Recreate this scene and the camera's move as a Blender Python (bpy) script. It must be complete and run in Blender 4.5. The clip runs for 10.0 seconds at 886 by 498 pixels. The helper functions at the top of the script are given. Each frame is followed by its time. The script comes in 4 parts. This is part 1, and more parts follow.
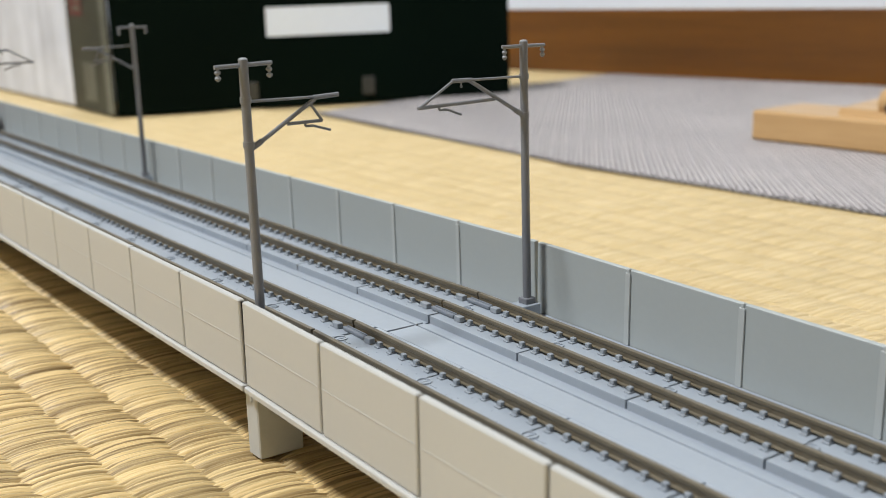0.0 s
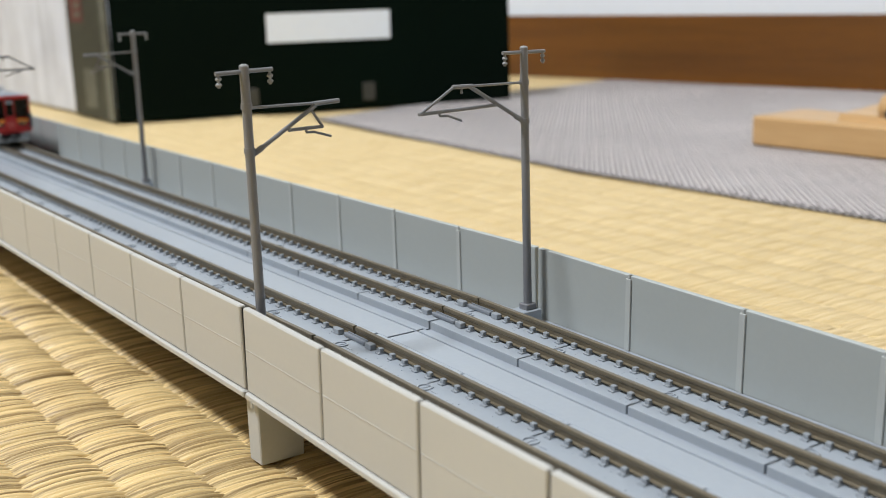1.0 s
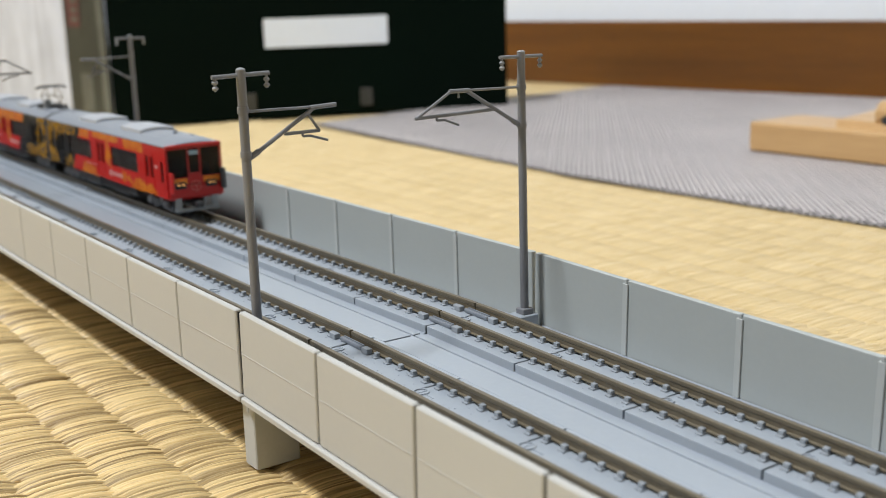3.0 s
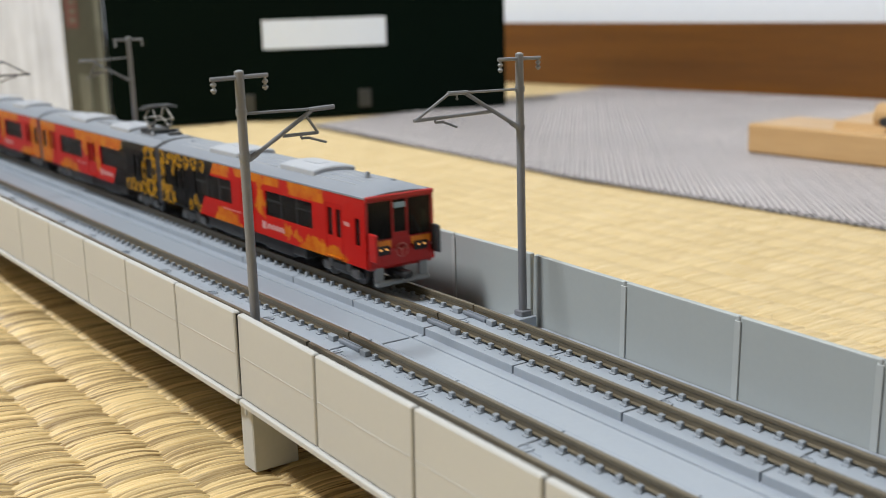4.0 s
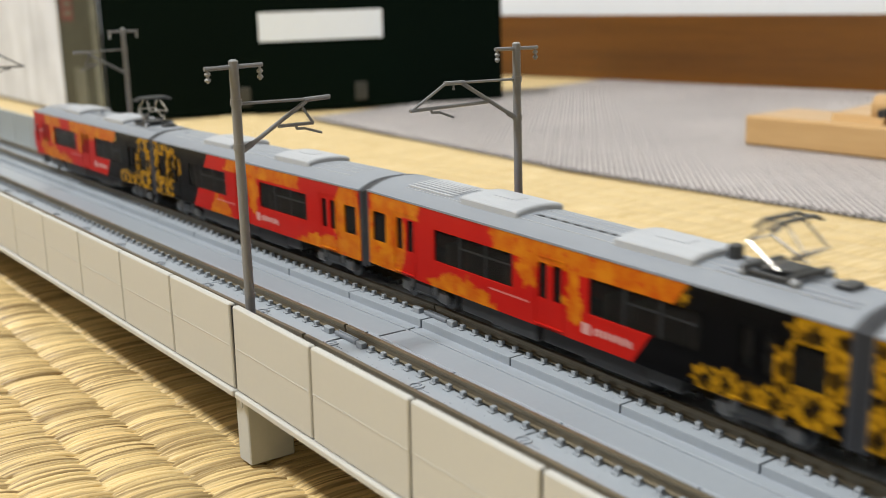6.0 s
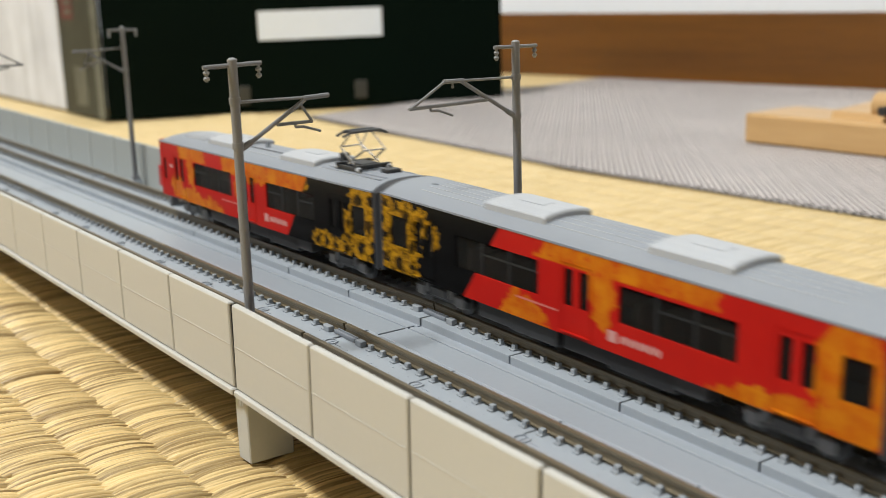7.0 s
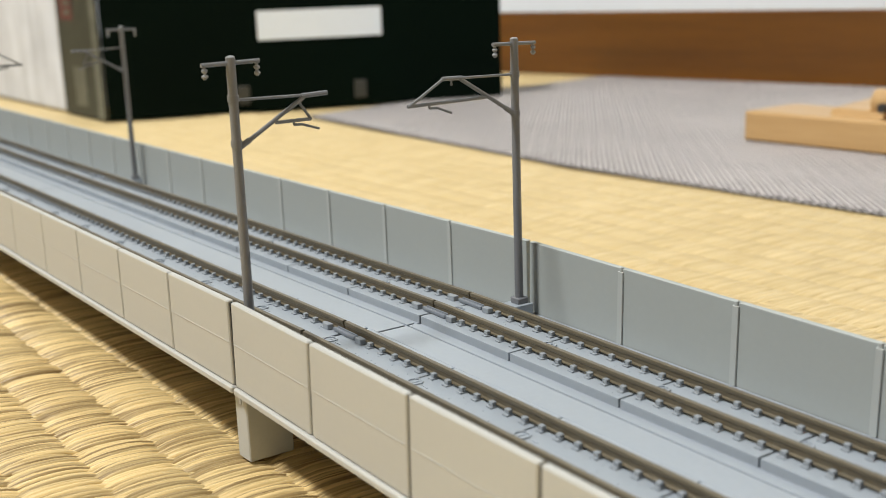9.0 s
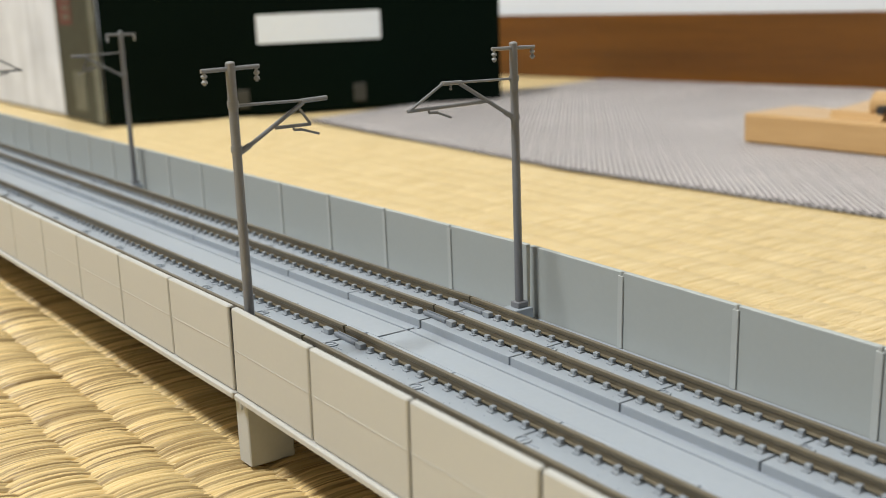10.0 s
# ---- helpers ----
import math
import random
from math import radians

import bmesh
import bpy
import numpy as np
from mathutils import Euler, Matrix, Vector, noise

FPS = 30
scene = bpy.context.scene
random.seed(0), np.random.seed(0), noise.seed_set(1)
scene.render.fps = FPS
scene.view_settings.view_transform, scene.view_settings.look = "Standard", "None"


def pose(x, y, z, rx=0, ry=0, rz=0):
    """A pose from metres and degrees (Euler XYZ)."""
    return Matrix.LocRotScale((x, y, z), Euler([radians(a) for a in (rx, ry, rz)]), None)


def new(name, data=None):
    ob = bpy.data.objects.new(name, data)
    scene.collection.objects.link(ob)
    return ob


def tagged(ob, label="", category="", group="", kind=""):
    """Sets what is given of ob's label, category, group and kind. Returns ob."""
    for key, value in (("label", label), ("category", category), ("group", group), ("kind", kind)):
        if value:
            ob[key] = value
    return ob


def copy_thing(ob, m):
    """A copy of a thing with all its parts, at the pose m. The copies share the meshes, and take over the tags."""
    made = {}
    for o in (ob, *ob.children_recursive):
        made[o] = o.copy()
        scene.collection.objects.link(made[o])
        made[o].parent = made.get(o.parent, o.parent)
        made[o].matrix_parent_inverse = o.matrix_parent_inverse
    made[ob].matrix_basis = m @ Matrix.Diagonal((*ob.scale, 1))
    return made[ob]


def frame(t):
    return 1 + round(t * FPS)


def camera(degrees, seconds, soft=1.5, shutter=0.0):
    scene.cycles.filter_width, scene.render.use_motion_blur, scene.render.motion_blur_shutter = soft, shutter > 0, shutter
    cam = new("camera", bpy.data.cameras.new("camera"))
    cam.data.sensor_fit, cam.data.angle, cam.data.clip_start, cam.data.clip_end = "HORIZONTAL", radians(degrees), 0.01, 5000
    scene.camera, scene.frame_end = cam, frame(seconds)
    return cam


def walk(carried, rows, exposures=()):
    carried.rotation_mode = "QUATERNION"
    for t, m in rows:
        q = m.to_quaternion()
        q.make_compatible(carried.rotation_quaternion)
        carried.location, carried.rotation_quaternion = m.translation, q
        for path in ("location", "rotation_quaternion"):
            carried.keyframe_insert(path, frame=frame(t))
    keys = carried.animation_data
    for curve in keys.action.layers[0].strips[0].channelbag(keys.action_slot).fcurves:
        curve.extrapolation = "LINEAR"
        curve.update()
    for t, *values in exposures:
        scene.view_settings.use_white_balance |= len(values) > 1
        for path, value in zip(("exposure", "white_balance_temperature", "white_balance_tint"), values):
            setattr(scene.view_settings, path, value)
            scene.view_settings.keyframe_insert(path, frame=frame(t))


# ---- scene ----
# A model railway viaduct on a tatami floor; modelled in millimetres and scaled to metres.
cam = camera(42.32, 10.0, soft=0.5, shutter=0.4)
cam.data.dof.use_dof = True
cam.data.dof.focus_distance = 0.245
cam.data.dof.aperture_fstop = 24.5
walk(cam, [
    (0, pose(0.20354, -0.09049, 0.09494, 76.643, 1.771, 55.055)),
    (0.5, pose(0.20367, -0.09068, 0.09499, 76.805, 1.758, 55.061)),
    (1, pose(0.20369, -0.09064, 0.09499, 76.939, 1.83, 55.065)),
    (1.5, pose(0.20347, -0.09055, 0.09485, 77.005, 1.764, 55.028)),
    (2, pose(0.20334, -0.09044, 0.09467, 77.06, 1.76, 54.976)),
    (2.5, pose(0.20341, -0.09028, 0.09452, 77.157, 1.741, 54.98)),
    (4, pose(0.2035, -0.09032, 0.09481, 77.278, 1.671, 54.886)),
    (4.5, pose(0.20326, -0.09029, 0.09455, 77.252, 1.636, 54.82)),
    (5, pose(0.20253, -0.08956, 0.09399, 77.155, 1.685, 54.799)),
    (5.5, pose(0.20216, -0.08943, 0.09394, 77.018, 1.682, 54.727)),
    (7, pose(0.20207, -0.0891, 0.09385, 76.875, 1.798, 54.703)),
    (7.5, pose(0.20201, -0.08907, 0.0939, 76.84, 1.833, 54.699)),
    (8, pose(0.20196, -0.08917, 0.09378, 76.851, 1.847, 54.693)),
    (8.5, pose(0.2022, -0.08894, 0.09374, 76.842, 1.917, 54.747)),
    (9, pose(0.20226, -0.0889, 0.09334, 76.858, 2.016, 54.679)),
    (9.5, pose(0.20211, -0.08903, 0.09373, 76.899, 2.106, 54.645)),
    (10, pose(0.20231, -0.08896, 0.09377, 76.986, 2.208, 54.629)),
], exposures=[(0.0, -0.03, 6150, 10), (3.9, -0.03, 6150, 10), (5.5, 0.06, 6560, 9), (8.0, 0.06, 6580, 8), (10.0, -0.03, 6500, 8)])

# ---- light: one round ceiling lamp of the room ----
world = bpy.data.worlds.new("world")
scene.world = world
world.use_nodes = True
world.node_tree.nodes["Background"].inputs[0].default_value = (0.9, 0.95, 1.0, 1)
world.node_tree.nodes["Background"].inputs[1].default_value = 0.01
lamp_data = bpy.data.lights.new("ceiling_lamp_light", "AREA")
lamp_data.shape, lamp_data.size = "DISK", 0.38
lamp_data.energy, lamp_data.color = 96.0, (0.995, 1.0, 0.985)
lamp_light = new("ceiling_lamp_light", lamp_data)
lamp_light.matrix_basis = pose(-0.35, -1.0, 2.26)


# ---- mesh building ----
class Shape:
    """Collects vertices and faces in millimetres."""

    def __init__(self):
        self.v, self.f = [], []

    def add(self, verts, faces):
        n = len(self.v)
        self.v.extend(verts)
        self.f.extend([tuple(i + n for i in f) for f in faces])
        return self

    def box(self, x0, x1, y0, y1, z0, z1, c=0.0):
        """A box; c cuts its edges."""
        if c <= 0:
            return self.add([(x, y, z) for z in (z0, z1) for y in (y0, y1) for x in (x0, x1)],
                            [(0, 2, 3, 1), (4, 5, 7, 6), (0, 1, 5, 4), (2, 6, 7, 3), (0, 4, 6, 2), (1, 3, 7, 5)])
        bm = bmesh.new()
        bmesh.ops.create_cube(bm, size=1)
        for q in bm.verts:
            q.co = Vector(((x0 + x1) / 2 + q.co.x * (x1 - x0), (y0 + y1) / 2 + q.co.y * (y1 - y0), (z0 + z1) / 2 + q.co.z * (z1 - z0)))
        bmesh.ops.bevel(bm, geom=bm.edges[:], offset=c, segments=1, affect="EDGES")
        return self.take(bm)

    def take(self, bm):
        bm.verts.index_update()
        self.add([tuple(q.co) for q in bm.verts], [tuple(q.index for q in f.verts) for f in bm.faces])
        bm.free()
        return self

    def tube(self, a, b, r0, r1=None, n=10):
        r1 = r0 if r1 is None else r1
        a, b = Vector(a), Vector(b)
        d = (b - a).normalized()
        s = d.orthogonal().normalized()
        u = d.cross(s)
        vs = []
        for p, r in ((a, r0), (b, r1)):
            for i in range(n):
                w = 2 * math.pi * i / n
                vs.append(tuple(p + (s * math.cos(w) + u * math.sin(w)) * r))
        fs = [(i, (i + 1) % n, n + (i + 1) % n, n + i) for i in range(n)]
        return self.add(vs, fs + [tuple(range(n - 1, -1, -1)), tuple(range(n, 2 * n))])

    def ball(self, p, r, n=8, m=6, squash=1.0):
        vs, fs = [(p[0], p[1], p[2] - r * squash)], []
        for j in range(1, m):
            w = math.pi * j / m
            for i in range(n):
                k = 2 * math.pi * i / n
                vs.append((p[0] + r * math.sin(w) * math.cos(k), p[1] + r * math.sin(w) * math.sin(k), p[2] - r * squash * math.cos(w)))
        vs.append((p[0], p[1], p[2] + r * squash))
        for i in range(n):
            fs.append((0, 1 + (i + 1) % n, 1 + i))
            for j in range(m - 2):
                a, b = 1 + j * n + i, 1 + j * n + (i + 1) % n
                fs.append((a, b, b + n, a + n))
            fs.append((len(vs) - 1, 1 + (m - 2) * n + i, 1 + (m - 2) * n + (i + 1) % n))
        return self.add(vs, fs)

    def prism(self, section, x0, x1):
        """A closed outline of (y, z) drawn out from x0 to x1."""
        n = len(section)
        vs = [(x, y, z) for x in (x0, x1) for y, z in section]
        fs = [(i, (i + 1) % n, n + (i + 1) % n, n + i) for i in range(n)]
        return self.add(vs, fs + [tuple(range(n - 1, -1, -1)), tuple(range(n, 2 * n))])

    def loft(self, rings):
        """Closed outlines of (y, z) at several x, joined in order."""
        n = len(rings[0][1])
        vs = [(x, y, z) for x, ring in rings for y, z in ring]
        fs = [(k * n + i, k * n + (i + 1) % n, (k + 1) * n + (i + 1) % n, (k + 1) * n + i) for k in range(len(rings) - 1) for i in range(n)]
        return self.add(vs, fs + [tuple(range(n - 1, -1, -1)), tuple(range((len(rings) - 1) * n, len(rings) * n))])

    def mesh(self, name, material, smooth=False):
        me = bpy.data.meshes.new(name)
        me.from_pydata([(x * 0.001, y * 0.001, z * 0.001) for x, y, z in self.v], [], self.f)
        bm = bmesh.new()
        bm.from_mesh(me)
        bmesh.ops.recalc_face_normals(bm, faces=bm.faces[:])
        bm.to_mesh(me)
        bm.free()
        me.materials.append(material)
        if smooth:
            me.shade_smooth()
            me.set_sharp_from_angle(angle=radians(35))
        return me


def mm(x, y, z, rx=0, ry=0, rz=0):
    return pose(x * 0.001, y * 0.001, z * 0.001, rx, ry, rz)


def part(name, shape, material, parent=None, label="", m=None, smooth=False):
    """One mesh object under a thing or a part, from a shape or a ready mesh."""
    me = shape if isinstance(shape, bpy.types.Mesh) else shape.mesh(name, material, smooth)
    ob = new(name, me)
    ob.parent = parent
    if m is not None:
        ob.matrix_basis = m
    return tagged(ob, label)


def thing(name, label, category, m=None, group="", kind=""):
    ob = new(name)
    ob.empty_display_size = 0.01
    if m is not None:
        ob.matrix_basis = m
    return tagged(ob, label, category, group, kind)


# ---- materials ----
def material(name, color, rough=0.5, metal=0.0, spot=0.06, grain=900.0, stain=25.0, bump=0.05, spec=0.5):
    """A plain surface with grain and stains at two scales."""
    mat = bpy.data.materials.new(name)
    mat.use_nodes = True
    nt = mat.node_tree
    bsdf = nt.nodes["Principled BSDF"]
    co = nt.nodes.new("ShaderNodeTexCoord")
    fine, wide = nt.nodes.new("ShaderNodeTexNoise"), nt.nodes.new("ShaderNodeTexNoise")
    fine.inputs["Scale"].default_value, wide.inputs["Scale"].default_value = grain, stain
    fine.inputs["Detail"].default_value = 4
    wide.inputs["Detail"].default_value = 5
    for nz in (fine, wide):
        nt.links.new(co.outputs["Object"], nz.inputs["Vector"])
    mix = nt.nodes.new("ShaderNodeMath")
    mix.operation = "MULTIPLY_ADD"
    nt.links.new(fine.outputs["Fac"], mix.inputs[0])
    mix.inputs[1].default_value = 0.5
    nt.links.new(wide.outputs["Fac"], mix.inputs[2])
    ramp = nt.nodes.new("ShaderNodeValToRGB")
    nt.links.new(mix.outputs[0], ramp.inputs[0])
    ramp.color_ramp.elements[0].position, ramp.color_ramp.elements[1].position = 0.45, 1.05
    ramp.color_ramp.elements[0].color = tuple(c * (1 - spot) for c in color) + (1,)
    ramp.color_ramp.elements[1].color = tuple(min(1, c * (1 + spot)) for c in color) + (1,)
    nt.links.new(ramp.outputs[0], bsdf.inputs["Base Color"])
    rr = nt.nodes.new("ShaderNodeMapRange")
    nt.links.new(wide.outputs["Fac"], rr.inputs[0])
    rr.inputs[3].default_value, rr.inputs[4].default_value = max(0.03, rough - 0.08), min(1, rough + 0.08)
    nt.links.new(rr.outputs[0], bsdf.inputs["Roughness"])
    bsdf.inputs["Metallic"].default_value = metal
    bsdf.inputs["Specular IOR Level"].default_value = spec
    if bump > 0:
        bp = nt.nodes.new("ShaderNodeBump")
        bp.inputs["Strength"].default_value, bp.inputs["Distance"].default_value = bump, 0.0003
        nt.links.new(fine.outputs["Fac"], bp.inputs["Height"])
        nt.links.new(bp.outputs[0], bsdf.inputs["Normal"])
    return mat


# the blue in DECK and SLAB paints in the white wall's reflection
DECK = material("grey_plastic_blue_sheen", (0.272, 0.304, 0.352), 0.34, spot=0.05)
SLAB = material("light_grey_plastic_blue_sheen", (0.285, 0.318, 0.359), 0.37, spot=0.05)
# one parapet plastic twice: cool light tinted into INNER, warm light into OUTER
INNER = material("grey_plastic", (0.335, 0.358, 0.352), 0.5, spot=0.03)
OUTER = material("warm_lit_grey_plastic", (0.425, 0.424, 0.402), 0.5, spot=0.03)
RAIL = material("bronze_rail", (0.135, 0.112, 0.074), 0.4, metal=0.35, spot=0.15)
RIB = material("light_grey_plastic", (0.39, 0.41, 0.402), 0.5, spot=0.03)
CLIP = material("pale_grey_plastic", (0.25, 0.275, 0.305), 0.5)
JOINER = material("mid_grey_plastic", (0.17, 0.19, 0.22), 0.5)
POLE = material("pole_grey_plastic", (0.16, 0.165, 0.18), 0.42, spot=0.08)
POLE_TIP = material("worn_pole_plastic", (0.23, 0.24, 0.255), 0.45)
PIER = material("pier_grey_plastic", (0.42, 0.43, 0.42), 0.5)
ROOF = material("roof_grey_paint", (0.215, 0.237, 0.272), 0.5, spot=0.05)
AIRCON = material("light_grey_paint", (0.36, 0.38, 0.415), 0.4, spot=0.05)
DARK = material("dark_grey_plastic", (0.024, 0.0255, 0.028), 0.5, spot=0.2)
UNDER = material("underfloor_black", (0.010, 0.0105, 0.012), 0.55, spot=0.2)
BOGIE = material("bogie_grey", (0.06, 0.064, 0.071), 0.35, spot=0.2)
AXLE = material("worn_grey_metal", (0.20, 0.205, 0.215), 0.32, metal=0.3, spot=0.2)
STEEL = material("bright_metal", (0.55, 0.53, 0.50), 0.25, metal=0.9)
RED = material("red_paint", (0.36, 0.009, 0.008), 0.3, spot=0.08)
HOOD = material("hood_grey", (0.022, 0.024, 0.030), 0.6)
SKIRT = material("skirt_grey", (0.22, 0.24, 0.26), 0.5)
WHITE_INK = material("white_ink", (0.50, 0.26, 0.24), 0.5)
PINK_INK = material("faded_white_ink", (0.48, 0.13, 0.11), 0.5)
SEAT = material("seat_brown", (0.5, 0.45, 0.41), 0.7)
BOX_GREEN = material("dark_green_card", (0.0010, 0.0042, 0.0022), 0.8, spot=0.3, grain=300, stain=8, spec=0.06)
BOX_EDGE = material("grey_printed_card", (0.10, 0.105, 0.085), 0.55, spot=0.4, grain=120, stain=30)
# tone of the unseen south and west walls, dark to hold down the fill
SAND = material("fill_cut_wall", (0.19, 0.155, 0.11), 0.9, spot=0.05, grain=300, stain=3)
WALL = material("white_plaster", (0.80, 0.86, 0.93), 0.85, spot=0.03, grain=200, stain=3)
CLASP = material("dull_clasp_metal", (0.05, 0.05, 0.042), 0.5, metal=0.2, spot=0.3)
THREAD = material("pale_grey_thread", (0.52, 0.48, 0.475), 0.6, spot=0.15, grain=700, stain=14)
FLAP = material("olive_grey_card", (0.033, 0.036, 0.027), 0.6, spot=0.4, grain=120, stain=30)
FLAP_RED = material("dull_red_print", (0.10, 0.025, 0.025), 0.6, spot=0.3)
# tone of the unseen east wall, picked to bounce fill from +x
FAIR = material("fill_bounce_plaster", (0.30, 0.28, 0.24), 0.9, spot=0.04, grain=300, stain=3)
# tone of the unseen ceiling, dark for the same reason as SAND
CEILING = material("fill_cut_ceiling", (0.16, 0.11, 0.065), 0.85, spot=0.04, grain=100, stain=3)


def glass():
    mat = bpy.data.materials.new("smoked_window")
    mat.use_nodes = True
    b = mat.node_tree.nodes["Principled BSDF"]
    b.inputs["Base Color"].default_value = (0.17, 0.165, 0.155, 1)
    b.inputs["Roughness"].default_value = 0.06
    b.inputs["Transmission Weight"].default_value = 0.95
    b.inputs["IOR"].default_value = 1.2
    return mat


GLASS = glass()


def lamp_material(name, color, strength):
    mat = bpy.data.materials.new(name)
    mat.use_nodes = True
    b = mat.node_tree.nodes["Principled BSDF"]
    b.inputs["Base Color"].default_value = (*color, 1)
    b.inputs["Emission Color"].default_value = (*color, 1)
    b.inputs["Emission Strength"].default_value = strength
    return mat


HEADLIGHT = lamp_material("headlight_glow", (1.0, 0.45, 0.12), 0.8)
LAMP_GLOW = lamp_material("lamp_cover_glow", (0.985, 1.0, 0.965), 2.0)


class Nodes:
    """Short arithmetic on shader nodes."""

    def __init__(self, name):
        self.mat = bpy.data.materials.new(name)
        self.mat.use_nodes = True
        self.nt = self.mat.node_tree
        self.bsdf = self.nt.nodes["Principled BSDF"]

    def math(self, op, a, b=0.0, c=0.0):
        n = self.nt.nodes.new("ShaderNodeMath")
        n.operation = op
        for i, q in enumerate((a, b, c)):
            if isinstance(q, (int, float)):
                n.inputs[i].default_value = q
            else:
                self.nt.links.new(q, n.inputs[i])
        return n.outputs[0]

    def coords(self, scale=(1000, 1000, 1000), turn=(0, 0, 0)):
        co, mp = self.nt.nodes.new("ShaderNodeTexCoord"), self.nt.nodes.new("ShaderNodeMapping")
        mp.inputs["Scale"].default_value = scale
        mp.inputs["Rotation"].default_value = [radians(a) for a in turn]
        self.nt.links.new(co.outputs["Object"], mp.inputs["Vector"])
        return mp.outputs[0]

    def split(self, v):
        n = self.nt.nodes.new("ShaderNodeSeparateXYZ")
        self.nt.links.new(v, n.inputs[0])
        return n.outputs

    def noise(self, v, scale, detail=3.0, rough=0.5):
        n = self.nt.nodes.new("ShaderNodeTexNoise")
        n.inputs["Scale"].default_value, n.inputs["Detail"].default_value, n.inputs["Roughness"].default_value = scale, detail, rough
        self.nt.links.new(v, n.inputs["Vector"])
        return n.outputs["Fac"]

    def cells(self, v, scale, out="Distance"):
        n = self.nt.nodes.new("ShaderNodeTexVoronoi")
        n.inputs["Scale"].default_value = scale
        self.nt.links.new(v, n.inputs["Vector"])
        return n.outputs[out]

    def step(self, a, edge, soft=0.02):
        n = self.nt.nodes.new("ShaderNodeMapRange")
        self.nt.links.new(a, n.inputs[0])
        n.inputs[1].default_value, n.inputs[2].default_value = edge - soft, edge + soft
        return n.outputs[0]

    def mix(self, fac, a, b):
        n = self.nt.nodes.new("ShaderNodeMix")
        n.data_type = "RGBA"
        for i, q in ((0, fac), (6, a), (7, b)):
            if isinstance(q, (tuple, list)):
                n.inputs[i].default_value = (*q, 1)
            elif isinstance(q, (int, float)):
                n.inputs[i].default_value = q
            else:
                self.nt.links.new(q, n.inputs[i])
        return n.outputs[2]

    def done(self, color, rough=0.5, height=None, strength=0.3, distance=0.0005):
        self.nt.links.new(color, self.bsdf.inputs["Base Color"])
        if isinstance(rough, (int, float)):
            self.bsdf.inputs["Roughness"].default_value = rough
        else:
            self.nt.links.new(rough, self.bsdf.inputs["Roughness"])
        if height is not None:
            bp = self.nt.nodes.new("ShaderNodeBump")
            bp.inputs["Strength"].default_value, bp.inputs["Distance"].default_value = strength, distance
            self.nt.links.new(height, bp.inputs["Height"])
            self.nt.links.new(bp.outputs[0], self.bsdf.inputs["Normal"])
        return self.mat


